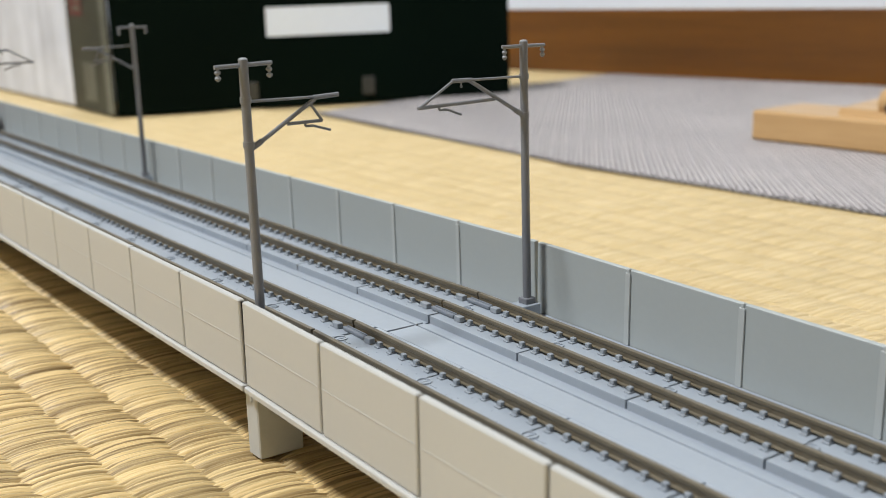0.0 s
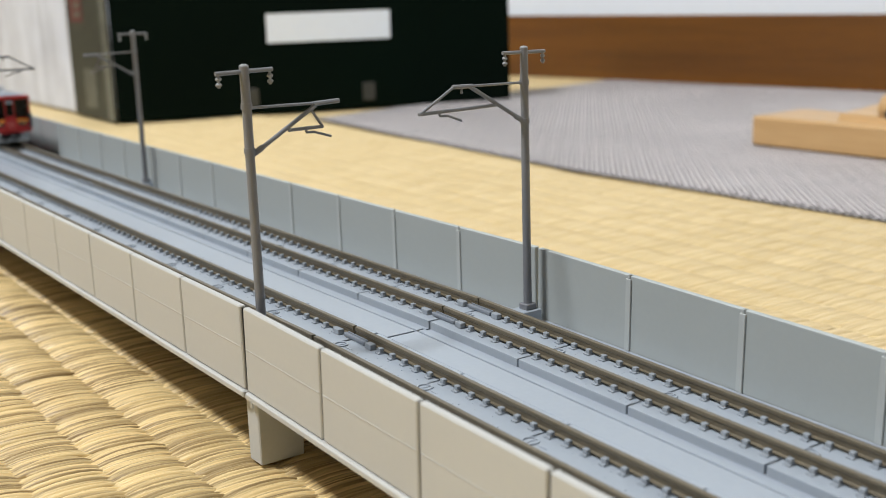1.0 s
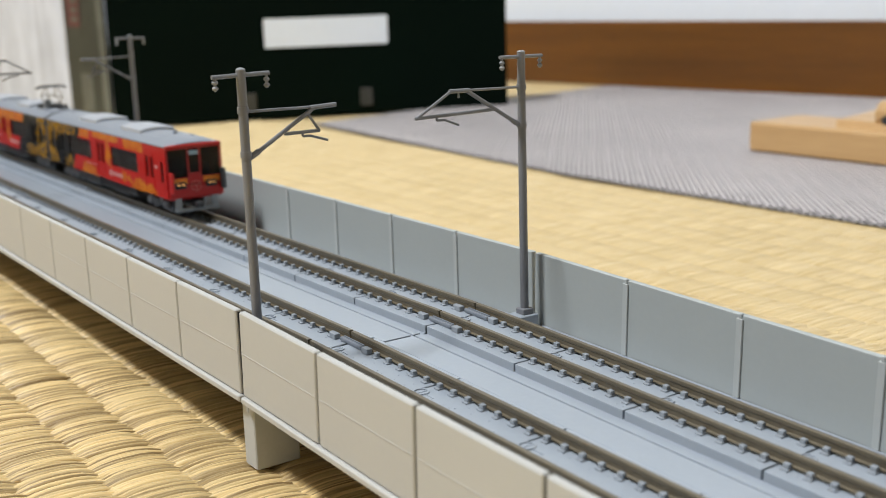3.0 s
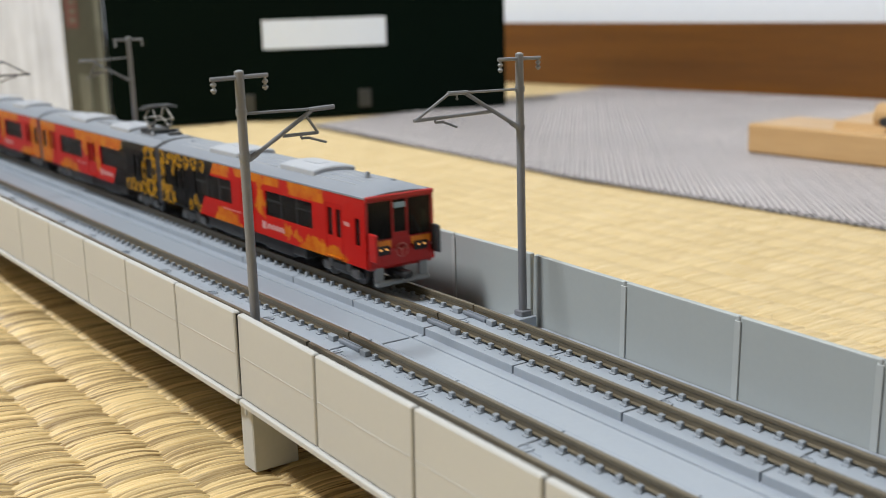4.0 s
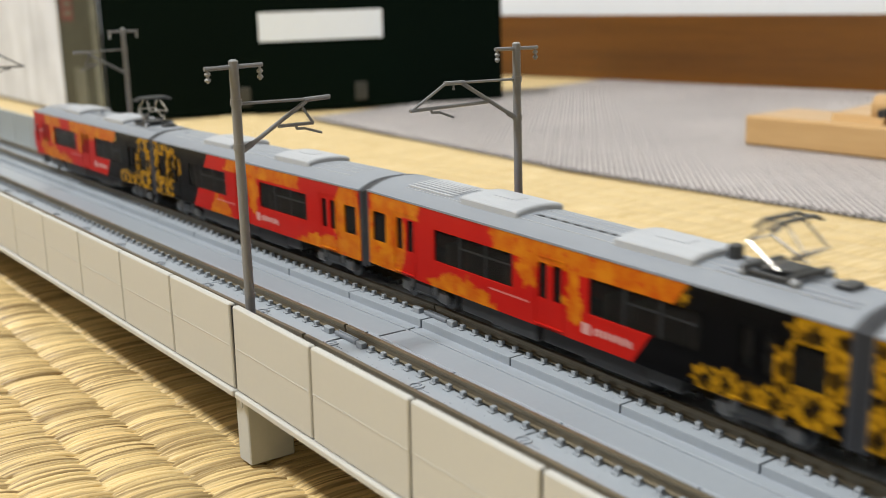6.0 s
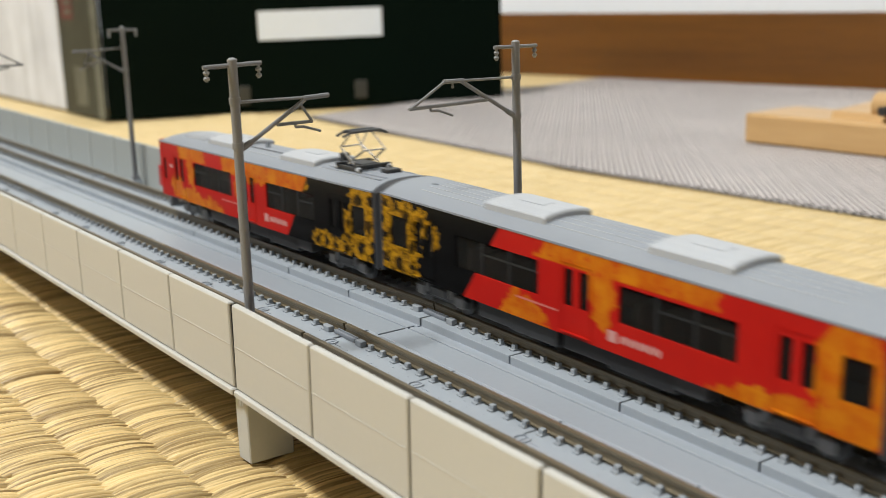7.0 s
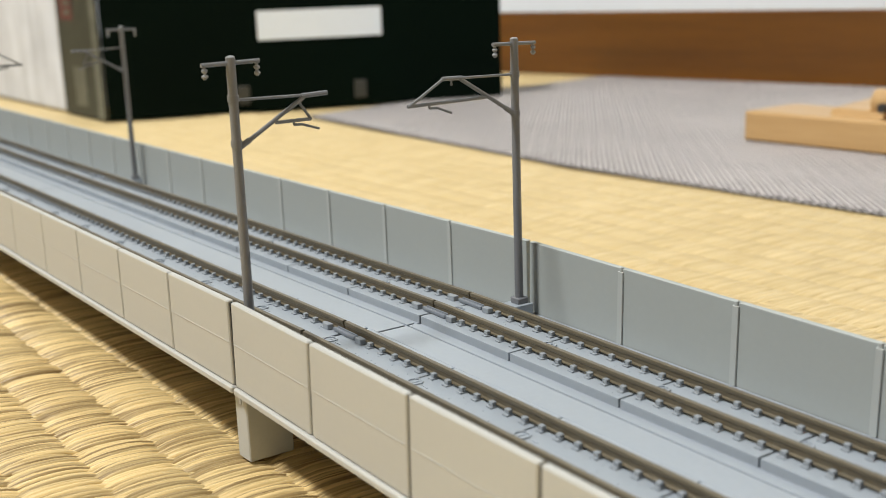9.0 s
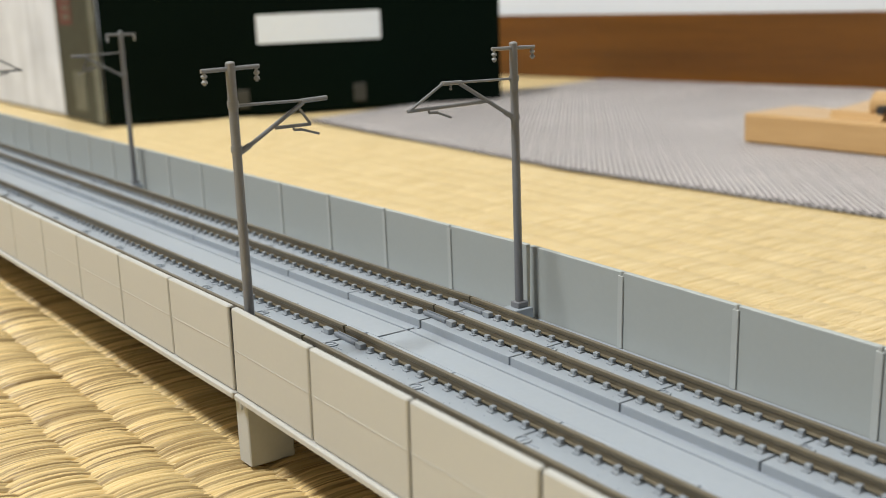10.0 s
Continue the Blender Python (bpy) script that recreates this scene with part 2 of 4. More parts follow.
def livery(name, sign, bands, blobs, flowers, seed):
    """Red and orange paint that turns to black with sunflowers towards sign * x. d is the distance from the other end.
    bands: (d0, d1, low edge) of orange under the roof; blobs and flowers: (d, z, size...)."""
    k = Nodes(name)
    v = k.coords()
    x, y, z = k.split(v)
    d = k.math("MULTIPLY_ADD", x, sign, CAR / 2)
    off = k.nt.nodes.new("ShaderNodeMapping")
    off.inputs["Location"].default_value = (seed, 0, seed * 0.7)
    k.nt.links.new(v, off.inputs["Vector"])
    w1, w2, fine = k.noise(off.outputs[0], 0.22, 4, 0.6), k.noise(off.outputs[0], 0.35, 4, 0.6), k.noise(v, 1.1, 4, 0.7)
    dd = k.math("MULTIPLY_ADD", k.math("SUBTRACT", w1, 0.5), 11.0, d)
    zz = k.math("MULTIPLY_ADD", k.math("SUBTRACT", w2, 0.5), 7.0, z)
    orange = 0.0
    for d0, d1, low in bands:
        one = k.math("MULTIPLY", k.math("MULTIPLY", k.step(dd, d0, 0.5), k.step(k.math("MULTIPLY", dd, -1.0), -d1, 0.5)), k.step(z, low, 0.15))
        orange = k.math("MAXIMUM", one, orange)
    for dc, zc, rd, rz in blobs:
        a, b = k.math("MULTIPLY", k.math("SUBTRACT", dd, dc), 1 / rd), k.math("MULTIPLY", k.math("SUBTRACT", zz, zc), 1 / rz)
        r = k.math("ADD", k.math("MULTIPLY", a, a), k.math("MULTIPLY", b, b))
        orange = k.math("MAXIMUM", k.step(k.math("MULTIPLY", r, -1.0), -1.0, 0.10), orange)
    spots = k.step(k.noise(v, 0.42, 3, 0.6), 0.62, 0.03)
    orange = k.math("MULTIPLY", orange, k.math("MULTIPLY_ADD", spots, -0.55, 1.0))
    col_o = k.mix(k.step(k.noise(v, 0.28, 4, 0.65), 0.5, 0.16), (0.42, 0.075, 0.004), (0.53, 0.175, 0.008))
    red = k.mix(k.step(k.noise(v, 0.06, 2), 0.5, 0.3), (0.36, 0.008, 0.007), (0.45, 0.015, 0.009))
    col = k.mix(orange, red, col_o)
    # the dark end with its slanting edge
    edge = k.math("MULTIPLY_ADD", k.math("SUBTRACT", z, 15.0), -0.72 * sign, d)
    black = k.step(edge, 91.0, 0.15)
    petals, hearts = 0.0, 0.0
    fd = k.math("MULTIPLY_ADD", k.math("SUBTRACT", k.noise(v, 0.5, 3, 0.6), 0.5), 3.2, d)
    fz = k.math("MULTIPLY_ADD", k.math("SUBTRACT", k.noise(off.outputs[0], 0.5, 3, 0.6), 0.5), 3.2, z)
    for n, (dc, zc, size) in enumerate(flowers):
        a, b = k.math("SUBTRACT", fd, dc), k.math("SUBTRACT", fz, zc)
        r = k.math("SQRT", k.math("ADD", k.math("MULTIPLY", a, a), k.math("MULTIPLY", b, b)))
        wave = k.math("SINE", k.math("MULTIPLY_ADD", k.math("ARCTAN2", b, a), 9.0, float(n)))
        rim = k.math("SUBTRACT", k.math("MULTIPLY_ADD", wave, 0.16 * size, 0.92 * size), r)
        petals = k.math("MAXIMUM", k.step(rim, 0.0, 0.25), petals)
        hearts = k.math("MAXIMUM", k.step(k.math("MULTIPLY", r, -1.0), -0.34 * size, 0.3), hearts)
    gaps = k.step(k.noise(v, 0.4, 4, 0.65), 0.43, 0.06)
    gold = k.mix(k.step(fine, 0.5, 0.16), (0.10, 0.042, 0.003), (0.50, 0.26, 0.010))
    gold = k.mix(k.math("MULTIPLY", hearts, 0.92), gold, (0.012, 0.007, 0.003))
    dark = k.mix(k.math("MULTIPLY", petals, gaps), (0.0025, 0.0025, 0.0028), gold)
    col = k.mix(black, col, dark)
    k.bsdf.inputs["Specular IOR Level"].default_value = 0.14
    return k.done(col, 0.2)


# by dark end and by whether the other end has no cab
CAR = 127.4                     # body length of a car
TALL = [(121, 20.5, 4.6), (122, 9.5, 4.8), (116.5, 14.5, 3.4), (125.5, 15, 4.2), (126.5, 21, 3), (101, 7.8, 2.8), (105.5, 8.2, 3.2), (110, 7.6, 3.0), (115, 8, 3.2), (95.5, 21.4, 1.9)]
LIVERY = {
    (-1, False): livery("front_car_livery", -1, [(20, 39, 19.6), (43, 71, 20.7), (75, 92, 19.8)],
                        [(55, 16.5, 2.8, 5.5), (21, 5.2, 13, 4.6), (27, 8, 4, 2.6), (34, 9, 1.8, 1.7), (39.5, 9.8, 1.8, 2.2), (77, 4.8, 10.5, 5.6)],
                        [(123, 14, 5.0), (118, 19.5, 4), (126, 21.5, 3.6), (120, 8.5, 4), (126, 8, 3.6), (112, 21, 3), (106, 21.4, 2.7), (100, 21.4, 2.5), (94, 21.4, 2.2), (99.5, 10, 1.8), (103.5, 8, 1.8), (97, 8.2, 1.5)], 3.0),
    (1, True): livery("second_car_livery", 1, [(1, 20, 19.6), (45, 99, 18.9)],
                      [(6.5, 13, 8.5, 10), (36, 4.5, 12, 6.0), (69.5, 16, 2.2, 6.5), (56.5, 18, 3, 4)], TALL, 17.0),
    (-1, True): livery("third_car_livery", -1, [(29, 73, 19.7)],
                       [(5, 14, 6.5, 12), (18, 5.5, 13, 4.4), (56, 16, 3, 6.5), (78, 5.5, 7, 6.5)],
                       [(123, 15, 5), (118, 19.5, 4.2), (112, 19, 3.4), (108, 16.5, 2.6), (126, 21.5, 3.6), (121, 8.5, 4.6), (126.5, 9, 3.2), (115.5, 13, 3.6), (116, 8.5, 3.2), (90, 11.5, 2.2)], 31.0),
    (1, False): livery("rear_car_livery", 1, [(15, 34, 19.4), (46, 99, 18.6)],
                       [(12.5, 10, 4, 3.4), (23, 7, 9, 3.4), (36, 4.8, 11.5, 4.6), (23.5, 16, 2.3, 5.5), (57, 17, 2.8, 5.5), (68, 20.5, 9, 2.6)], TALL, 47.0),
}


def rush(name, dark, pale, wash):
    k = Nodes(name)
    v = k.coords((1000, 1000, 1000))
    lines = k.noise(k.coords((1500, 40, 300)), 1.0, 3)
    wide = k.noise(v, 0.02, 3)
    isl = k.nt.nodes.new("ShaderNodeNewGeometry").outputs["Random Per Island"]
    t = k.math("MULTIPLY_ADD", isl, 0.75, k.math("MULTIPLY", lines, 0.5))
    col = k.mix(k.step(t, 0.58, 0.36), dark, pale)
    col = k.mix(k.math("MULTIPLY", k.step(wide, 0.5, 0.2), 0.3), col, wash)
    return k.done(col, 0.42, lines, 0.4, 0.0003)


def weave_floor():
    """Woven rush seen from further off: ridges every 15 mm, rush strands across them."""
    k = Nodes("tatami_weave")
    x, y, z = k.split(k.coords())
    ridge = k.math("ABSOLUTE", k.math("SINE", k.math("MULTIPLY", k.math("ADD", y, 10.0), math.pi / 15.0)))
    strand = k.noise(k.coords((900, 30, 900)), 1.0, 2)
    t = k.math("MULTIPLY_ADD", ridge, 0.5, k.math("MULTIPLY", strand, 0.6))
    col = k.mix(k.step(t, 0.6, 0.4), (0.54, 0.405, 0.19), (0.74, 0.58, 0.31))
    return k.done(col, 0.5, t, 0.8, 0.002)


def mat_weave():
    """Coarse synthetic weave: raised pale threads over darker ones."""
    k = Nodes("woven_grey_mat")
    a = k.split(k.coords((1000, 1000, 1000), (0, 0, -48)))
    b = k.split(k.coords((1000, 1000, 1000), (0, 0, 42)))
    w1 = k.math("SINE", k.math("MULTIPLY", a[0], 2 * math.pi / 2.7))
    w2 = k.math("SINE", k.math("MULTIPLY", b[0], 2 * math.pi / 5.5))
    wide, fuzz = k.noise(k.coords((1000, 1000, 1000)), 0.011, 4), k.noise(k.coords((1000, 1000, 1000)), 0.4, 3)
    t = k.math("MULTIPLY_ADD", w1, k.math("MULTIPLY_ADD", w2, 0.30, 0.50), k.math("MULTIPLY_ADD", fuzz, 0.5, k.math("MULTIPLY_ADD", wide, 0.7, -0.15)))
    col = k.mix(k.step(t, 0.5, 0.34), (0.07, 0.065, 0.065), (0.34, 0.315, 0.31))
    return k.done(col, 0.6, t, 0.5, 0.0008)


def crumpled_paper():
    k = Nodes("white_paper_shaded_creases")
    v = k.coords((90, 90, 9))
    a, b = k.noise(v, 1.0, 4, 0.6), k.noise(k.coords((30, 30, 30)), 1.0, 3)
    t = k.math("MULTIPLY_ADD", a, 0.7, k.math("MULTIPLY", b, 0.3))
    # crease shade is painted: grey in the hollows of the bump, white on top
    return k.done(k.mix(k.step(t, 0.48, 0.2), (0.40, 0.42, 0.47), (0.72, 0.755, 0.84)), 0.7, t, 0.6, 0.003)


def wood(name, dark, light, scale, rough=0.45):
    k = Nodes(name)
    g = k.noise(k.coords((scale * 0.06, scale, scale)), 1.0, 5, 0.6)
    f = k.noise(k.coords((60, 1400, 1400)), 1.0, 2)
    w = k.noise(k.coords((4, 4, 4)), 1.0, 3)
    t = k.math("MULTIPLY_ADD", f, 0.25, k.math("MULTIPLY_ADD", w, 0.35, k.math("MULTIPLY", g, 0.7)))
    return k.done(k.mix(k.step(t, 0.65, 0.3), dark, light), rough, f, 0.15, 0.0003)


RUSH = rush("tatami_rush", (0.17, 0.098, 0.03), (0.80, 0.60, 0.29), (0.64, 0.53, 0.29))
# the same rush for the far floor, its brighter light put into the colours
BRIGHT_RUSH = rush("brightened_tatami_rush", (0.54, 0.405, 0.19), (0.73, 0.58, 0.325), (0.66, 0.53, 0.30))
TATAMI, MAT, CREASED = weave_floor(), mat_weave(), crumpled_paper()
BOARD = wood("brown_stained_wood", (0.060, 0.021, 0.002), (0.205, 0.078, 0.008), 60)
PINE = wood("pale_pine", (0.42, 0.25, 0.10), (0.62, 0.41, 0.20), 120, 0.38)

# ---- the room ----
NORTH = Matrix.Translation((-0.5557, 0.6950, 0)) @ pose(0, 0, 0, 0, 0, 9.0)


def room():
    tagged(part("floor", Shape().box(-2600, 1400, -1700, 1300, -40, -1.2), TATAMI), "straw-coloured woven tatami floor", "floor", kind="structure")
    w = part("wall_north", Shape().box(-2300, 2300, 12, 112, -1, 2400), WALL, m=NORTH)
    tagged(w, "plain white plaster wall", "wall", kind="structure")
    # south and west walls and ceiling are out of view and shape the fill
    tagged(part("wall_south", Shape().box(-2700, 1500, -1800, -1700, -1, 2400), SAND), "unseen sand-coloured wall, darkened to cut fill light", "wall", kind="structure")
    tagged(part("wall_west", Shape().box(-2700, -2600, -1700, 1400, -1, 2400), SAND), "unseen sand-coloured wall, darkened to cut fill light", "wall", kind="structure")
    # out of view, added as a pale bounce surface
    tagged(part("wall_east", Shape().box(1400, 1500, -1700, 1400, -1, 2400), FAIR), "unseen wall, kept pale to bounce fill light", "wall", kind="structure")
    tagged(part("ceiling", Shape().box(-2700, 1500, -1800, 1400, 2400, 2450), CEILING), "unseen brown ceiling, darkened to cut fill light", "ceiling", kind="structure")
    tagged(part("baseboard", Shape().box(-2300, 2300, -6, 11.8, -1, 60, 1.0), BOARD, m=NORTH), "brown stained wooden skirting board along the wall", "baseboard", kind="structure")
    lamp = thing("ceiling_lamp", "round white ceiling lamp", "lamp", mm(-350, -1000, 2400))
    bm = bmesh.new()
    bmesh.ops.create_cone(bm, cap_ends=True, segments=32, radius1=200, radius2=215, depth=60)
    bmesh.ops.translate(bm, verts=bm.verts[:], vec=(0, 0, -31))
    part("shade", Shape().take(bm), LAMP_GLOW, lamp)


room()


def rush_strands(xa, xb, ya, yb, pitch, relief, steps, coat, lump):
    """Rush strands arched over each ridge of the weave, side by side in bundles that narrow at the ridge's edges."""
    rng = np.random.default_rng(5)
    s = Shape()
    for k in range(math.floor((ya + 10) / 15), math.ceil((yb + 10) / 15)):
        y0 = -10 + 15 * k
        x, b0, bw, tall = xa, xa, 9.0, 1.0
        while x < xb:
            if x > b0 + bw:
                b0, bw, tall = x, rng.uniform(6.0, 12.0), rng.uniform(1 - lump, 1 + lump)
            q = (x - b0 - bw / 2) / (bw / 2)
            w = pitch * rng.uniform(0.7, 1.5)
            h = relief * rng.uniform(1.2, 1.65) * tall * (1 - 0.16 * min(1.0, q * q))
            lean = rng.normal(0, 0.3) + 1.1
            d0, d1 = rng.normal(0, 0.4), rng.normal(0, 0.4)
            lift = relief * rng.uniform(-0.25, 0.25)
            vs = []
            for i in range(steps + 1):
                a = i / steps
                yy = y0 - 0.5 + d0 + (16.0 + d1 - d0) * a
                zz = -1.15 + h * (1 - abs(2 * a - 1) ** 2.4) + lift * a
                xx = x + lean * (a - 0.5) - q * bw * 0.07 * (2 * a - 1) ** 2 + 0.5 * math.sin(math.pi * a)
                ww = w * (0.62 + 0.38 * math.sin(math.pi * a))
                vs += [(xx - ww * 0.5, yy, zz - 0.75 * relief), (xx - ww * 0.22, yy, zz), (xx + ww * 0.22, yy, zz), (xx + ww * 0.5, yy, zz - 0.75 * relief)]
            s.add(vs, [(4 * i + c, 4 * i + c + 1, 4 * i + c + 5, 4 * i + c + 4) for i in range(steps) for c in range(3)])
            x += w * 1.12
    me = bpy.data.meshes.new("tatami_rush")
    me.from_pydata((np.array(s.v) * 0.001).tolist(), [], s.f)
    me.materials.append(coat)
    me.shade_smooth()
    return tagged(new("tatami_rush", me), "straw-coloured rush strands woven into the tatami mat", "tatami", kind="stuff")


rush_strands(-360, 60, -75, 82, 0.5, 1.0, 6, RUSH, 0.13)
rush_strands(-620, 180, 82, 300, 0.6, 0.55, 5, BRIGHT_RUSH, 0.22)

# ---- background things ----


def background():
    # woven grey mat, its back edge lying along the skirting board
    s = Shape()
    nx, ny = 60, 16
    rng = np.random.default_rng(2)
    vs, fs = [], []
    for j in range(ny + 1):
        for i in range(nx + 1):
            a, b = i / nx, j / ny
            xf, yf = -548 + 950 * a, 315 - 33 * min(1, a * 3.0) + 24 * a
            xb = -612 + 1010 * a
            yb = 0.6950e3 + (xb + 555.7) * 0.1584 - 14
            vs.append((xf + (xb - xf) * b, yf + (yb - yf) * b, 0.55 + 0.2 * math.sin(7 * a + 5 * b) + rng.normal(0, 0.06)))
    for j in range(ny):
        for i in range(nx):
            a = j * (nx + 1) + i
            fs.append((a, a + 1, a + nx + 2, a + nx + 1))
    s.add(vs, fs)
    ob = part("floor_mat", s, MAT, smooth=True)
    md = ob.modifiers.new("thickness", "SOLIDIFY")
    md.thickness, md.offset = 0.0005, -1
    tagged(ob, "grey woven synthetic mat lying on the tatami", "mat")
    # its raised pale threads, 2.7 mm apart
    threads = Shape()
    along, across = Vector((0.743, -0.669, 0)), Vector((0.669, 0.743, 0))
    for n in range(-90, 350):
        run = []
        for q in range(0, 1501, 6):
            p = across * (n * 2.7) + along * (q - 950)
            a = (p.x + 555) / 950
            front, back = 316 - 33 * min(1, max(0, a) * 3.0) + 24 * a, 680 + (p.x + 555.7) * 0.1584
            inside = front < p.y < back and -548 - 64 * (p.y - 315) / 370 < p.x < 396
            if inside:
                run.append((p, 0.55 + 0.2 * math.sin(7 * a + 5 * (p.y - front) / (back - front)) + 0.12 * math.sin(q * 1.05 + n * 2.1)))
            if run and (not inside or q == 1500):
                if len(run) > 1:
                    vs = []
                    for c, z in run:
                        for w, up in ((-0.75, -0.1), (-0.4, 0.42), (0.4, 0.42), (0.75, -0.1)):
                            e = c + across * w
                            vs.append((e.x, e.y, z + up))
                    threads.add(vs, [(4 * i + k, 4 * i + k + 1, 4 * i + k + 5, 4 * i + k + 4) for i in range(len(run) - 1) for k in range(3)])
                run = []
    me = bpy.data.meshes.new("weave_threads")
    me.from_pydata((np.array(threads.v) * 0.001).tolist(), [], threads.f)
    me.materials.append(THREAD)
    tagged(part("weave_threads", me, None, ob, "pale grey raised threads"), kind="stuff")
    # dark green box
    ang = math.degrees(math.atan2(292.0, 104.5))
    box = thing("storage_box", "dark green cardboard box with a white label strip", "box", mm(-645.5, 200.6, 0.6, 0, 0, ang))
    part("body", Shape().box(0, 311, 0, 66, 0, 105, 1.2), BOX_GREEN, box)
    part("label_strip", Shape().box(115, 212, -0.7, 0.3, 54, 76), WALL, box, "white paper label")
    for x in (101, 193):
        part("clasp", Shape().box(x - 5, x + 5, -1.4, 0.4, 6, 20, 0.6), CLASP, box, "small dull metal clasp")
    # white carton beside it, its printed flap standing open in line with its front
    car = thing("white_carton", "white paper-covered carton with creases and an open printed flap", "box", mm(-741, 200.5, 0.6, 0, 0, 180))
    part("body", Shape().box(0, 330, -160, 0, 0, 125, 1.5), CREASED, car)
    flap = part("flap", Shape().box(-94, -0.3, 0.4, 2.0, 0, 122, 0.3), FLAP, car, "olive-grey printed carton flap")
    part("fold_edge", Shape().box(-94, -80, 2.0, 2.3, 0.5, 121.5), BOX_EDGE, flap, "paler folded edge")
    part("red_print", Shape().box(-40, -10, 2.0, 2.25, 74, 121), FLAP_RED, flap, "dull red printed panel")
    for n in range(6):
        part("print_bar", Shape().box(-36, -20, 2.25, 2.4, 78 + n * 7, 82 + n * 7), BOX_EDGE, flap, "pale illegible print")
    part("pale_print", Shape().box(-58, -30, 2.0, 2.25, 8, 38), BOX_EDGE, flap, "pale printed patch")
    # pine block on the mat with a small turned piece on it
    blk = thing("pine_block", "pale pine block with a stepped top on the mat", "wood block", mm(-224, 416, 0.9, 0, 0, 1.6))
    part("base", Shape().box(0, 170, 0, 45, 0, 16.6, 1.2), PINE, blk)
    part("upper_step", Shape().prism([(8, 16.6), (44, 16.6), (44, 22.5), (10, 20.5)], 50, 168), PINE, blk)
    top = thing("wooden_knob_piece", "small turned pine piece with a dark metal pin", "wood piece", mm(-143, 424, 17.6, 0, 0, 4))
    part("peg", Shape().tube((-8, 10, 7.5), (34, 10, 7.5), 7.2, 7.5, 18), PINE, top, smooth=True)
    part("pin", Shape().tube((1, 2, 6), (1, -2.5, 6), 2.4, 2.4, 12), DARK, top, smooth=True)


background()

# ---- viaduct ----
SECTION, PITCH = 248.0, 31.0
Y0, Y1 = 0.0, 77.4          # outer faces of the parapets (inner face of the far one at 76.1)
ZTOP, ZSLAB, ZDECK, ZSIDE, ZBOT = 33.8, 21.9, 20.1, 16.9, 15.2
RAILS = (16.6, 26.6, 49.7, 59.7)   # back edges of the rail heads
ZRAIL = 24.6
SLABS = ((12.0, 31.6), (45.0, 64.6))


def rail_shape(y, x0, x1):
    """A rail profile: foot, web and head."""
    c = y - 0.5
    sec = [(-0.7, 0), (0.7, 0), (0.7, 0.2), (0.34, 0.4), (0.34, 1.3), (0.5, 1.45), (0.5, 2.1), (0.42, 2.2), (-0.42, 2.2), (-0.5, 2.1), (-0.5, 1.45), (-0.34, 1.3), (-0.34, 0.4), (-0.7, 0.2)]
    return Shape().prism([(c + a, ZRAIL - 2.2 + b) for a, b in sec], x0, x1)


def clip_shape():
    """One rail fastening: base plate and a clip on either side."""
    s = Shape().box(-0.72, 0.72, -2.0, 2.0, 0.0, 0.3, 0.06)
    for sg in (-1, 1):
        a, b = sorted((sg * 0.55, sg * 1.5))
        s.box(-0.56, 0.56, a, b, 0.28, 1.15, 0.08)
    return s


def panel_shape(near, a=0.0, b=0.0):
    """A parapet panel; a and b shorten its two ends."""
    if near:
        s = Shape().box(0.32 + a, PITCH - 0.32 - b, 0, 1.5, ZBOT + 1.0, ZTOP, 0.25)
        s.box(0.6 + a, PITCH - 0.6 - b, -0.09, 0.02, 25.1, 25.26)
    else:
        s = Shape().box(0.05 + a, PITCH - 0.05 - b, Y1 - 1.4, Y1, ZSIDE - 0.5, ZTOP, 0.12)
    return s


CLIP_MESH = clip_shape().mesh("fastening", CLIP)
BIG_CLIP = Shape().box(-1.1, 1.1, -2.05, -0.6, 0, 1.25, 0.12).mesh("joint_chair", CLIP)
JOIN_MESH = Shape().box(-4.2, 4.2, -1.6, -0.75, 0.1, 0.95, 0.15).box(-3.6, 4.4, -0.85, -0.6, 0.5, 1.25, 0.08).mesh("rail_joiner", JOINER)
RING_MESH = None


def ring_shape():
    s = Shape()
    n = 20
    vs, fs = [], []
    for r, z in ((1.6, 0), (1.6, 0.26), (1.25, 0.26), (1.25, 0)):
        for i in range(n):
            w = 2 * math.pi * i / n
            vs.append((r * math.cos(w), r * math.sin(w), z))
    for j in range(3):
        for i in range(n):
            fs.append((j * n + i, j * n + (i + 1) % n, (j + 1) * n + (i + 1) % n, (j + 1) * n + i))
    s.add(vs, fs)
    return s.box(-0.16, 0.16, -1.4, 1.4, 0.02, 0.13).box(1.3, 4.2, -0.1, 0.1, -0.05, 0.12)


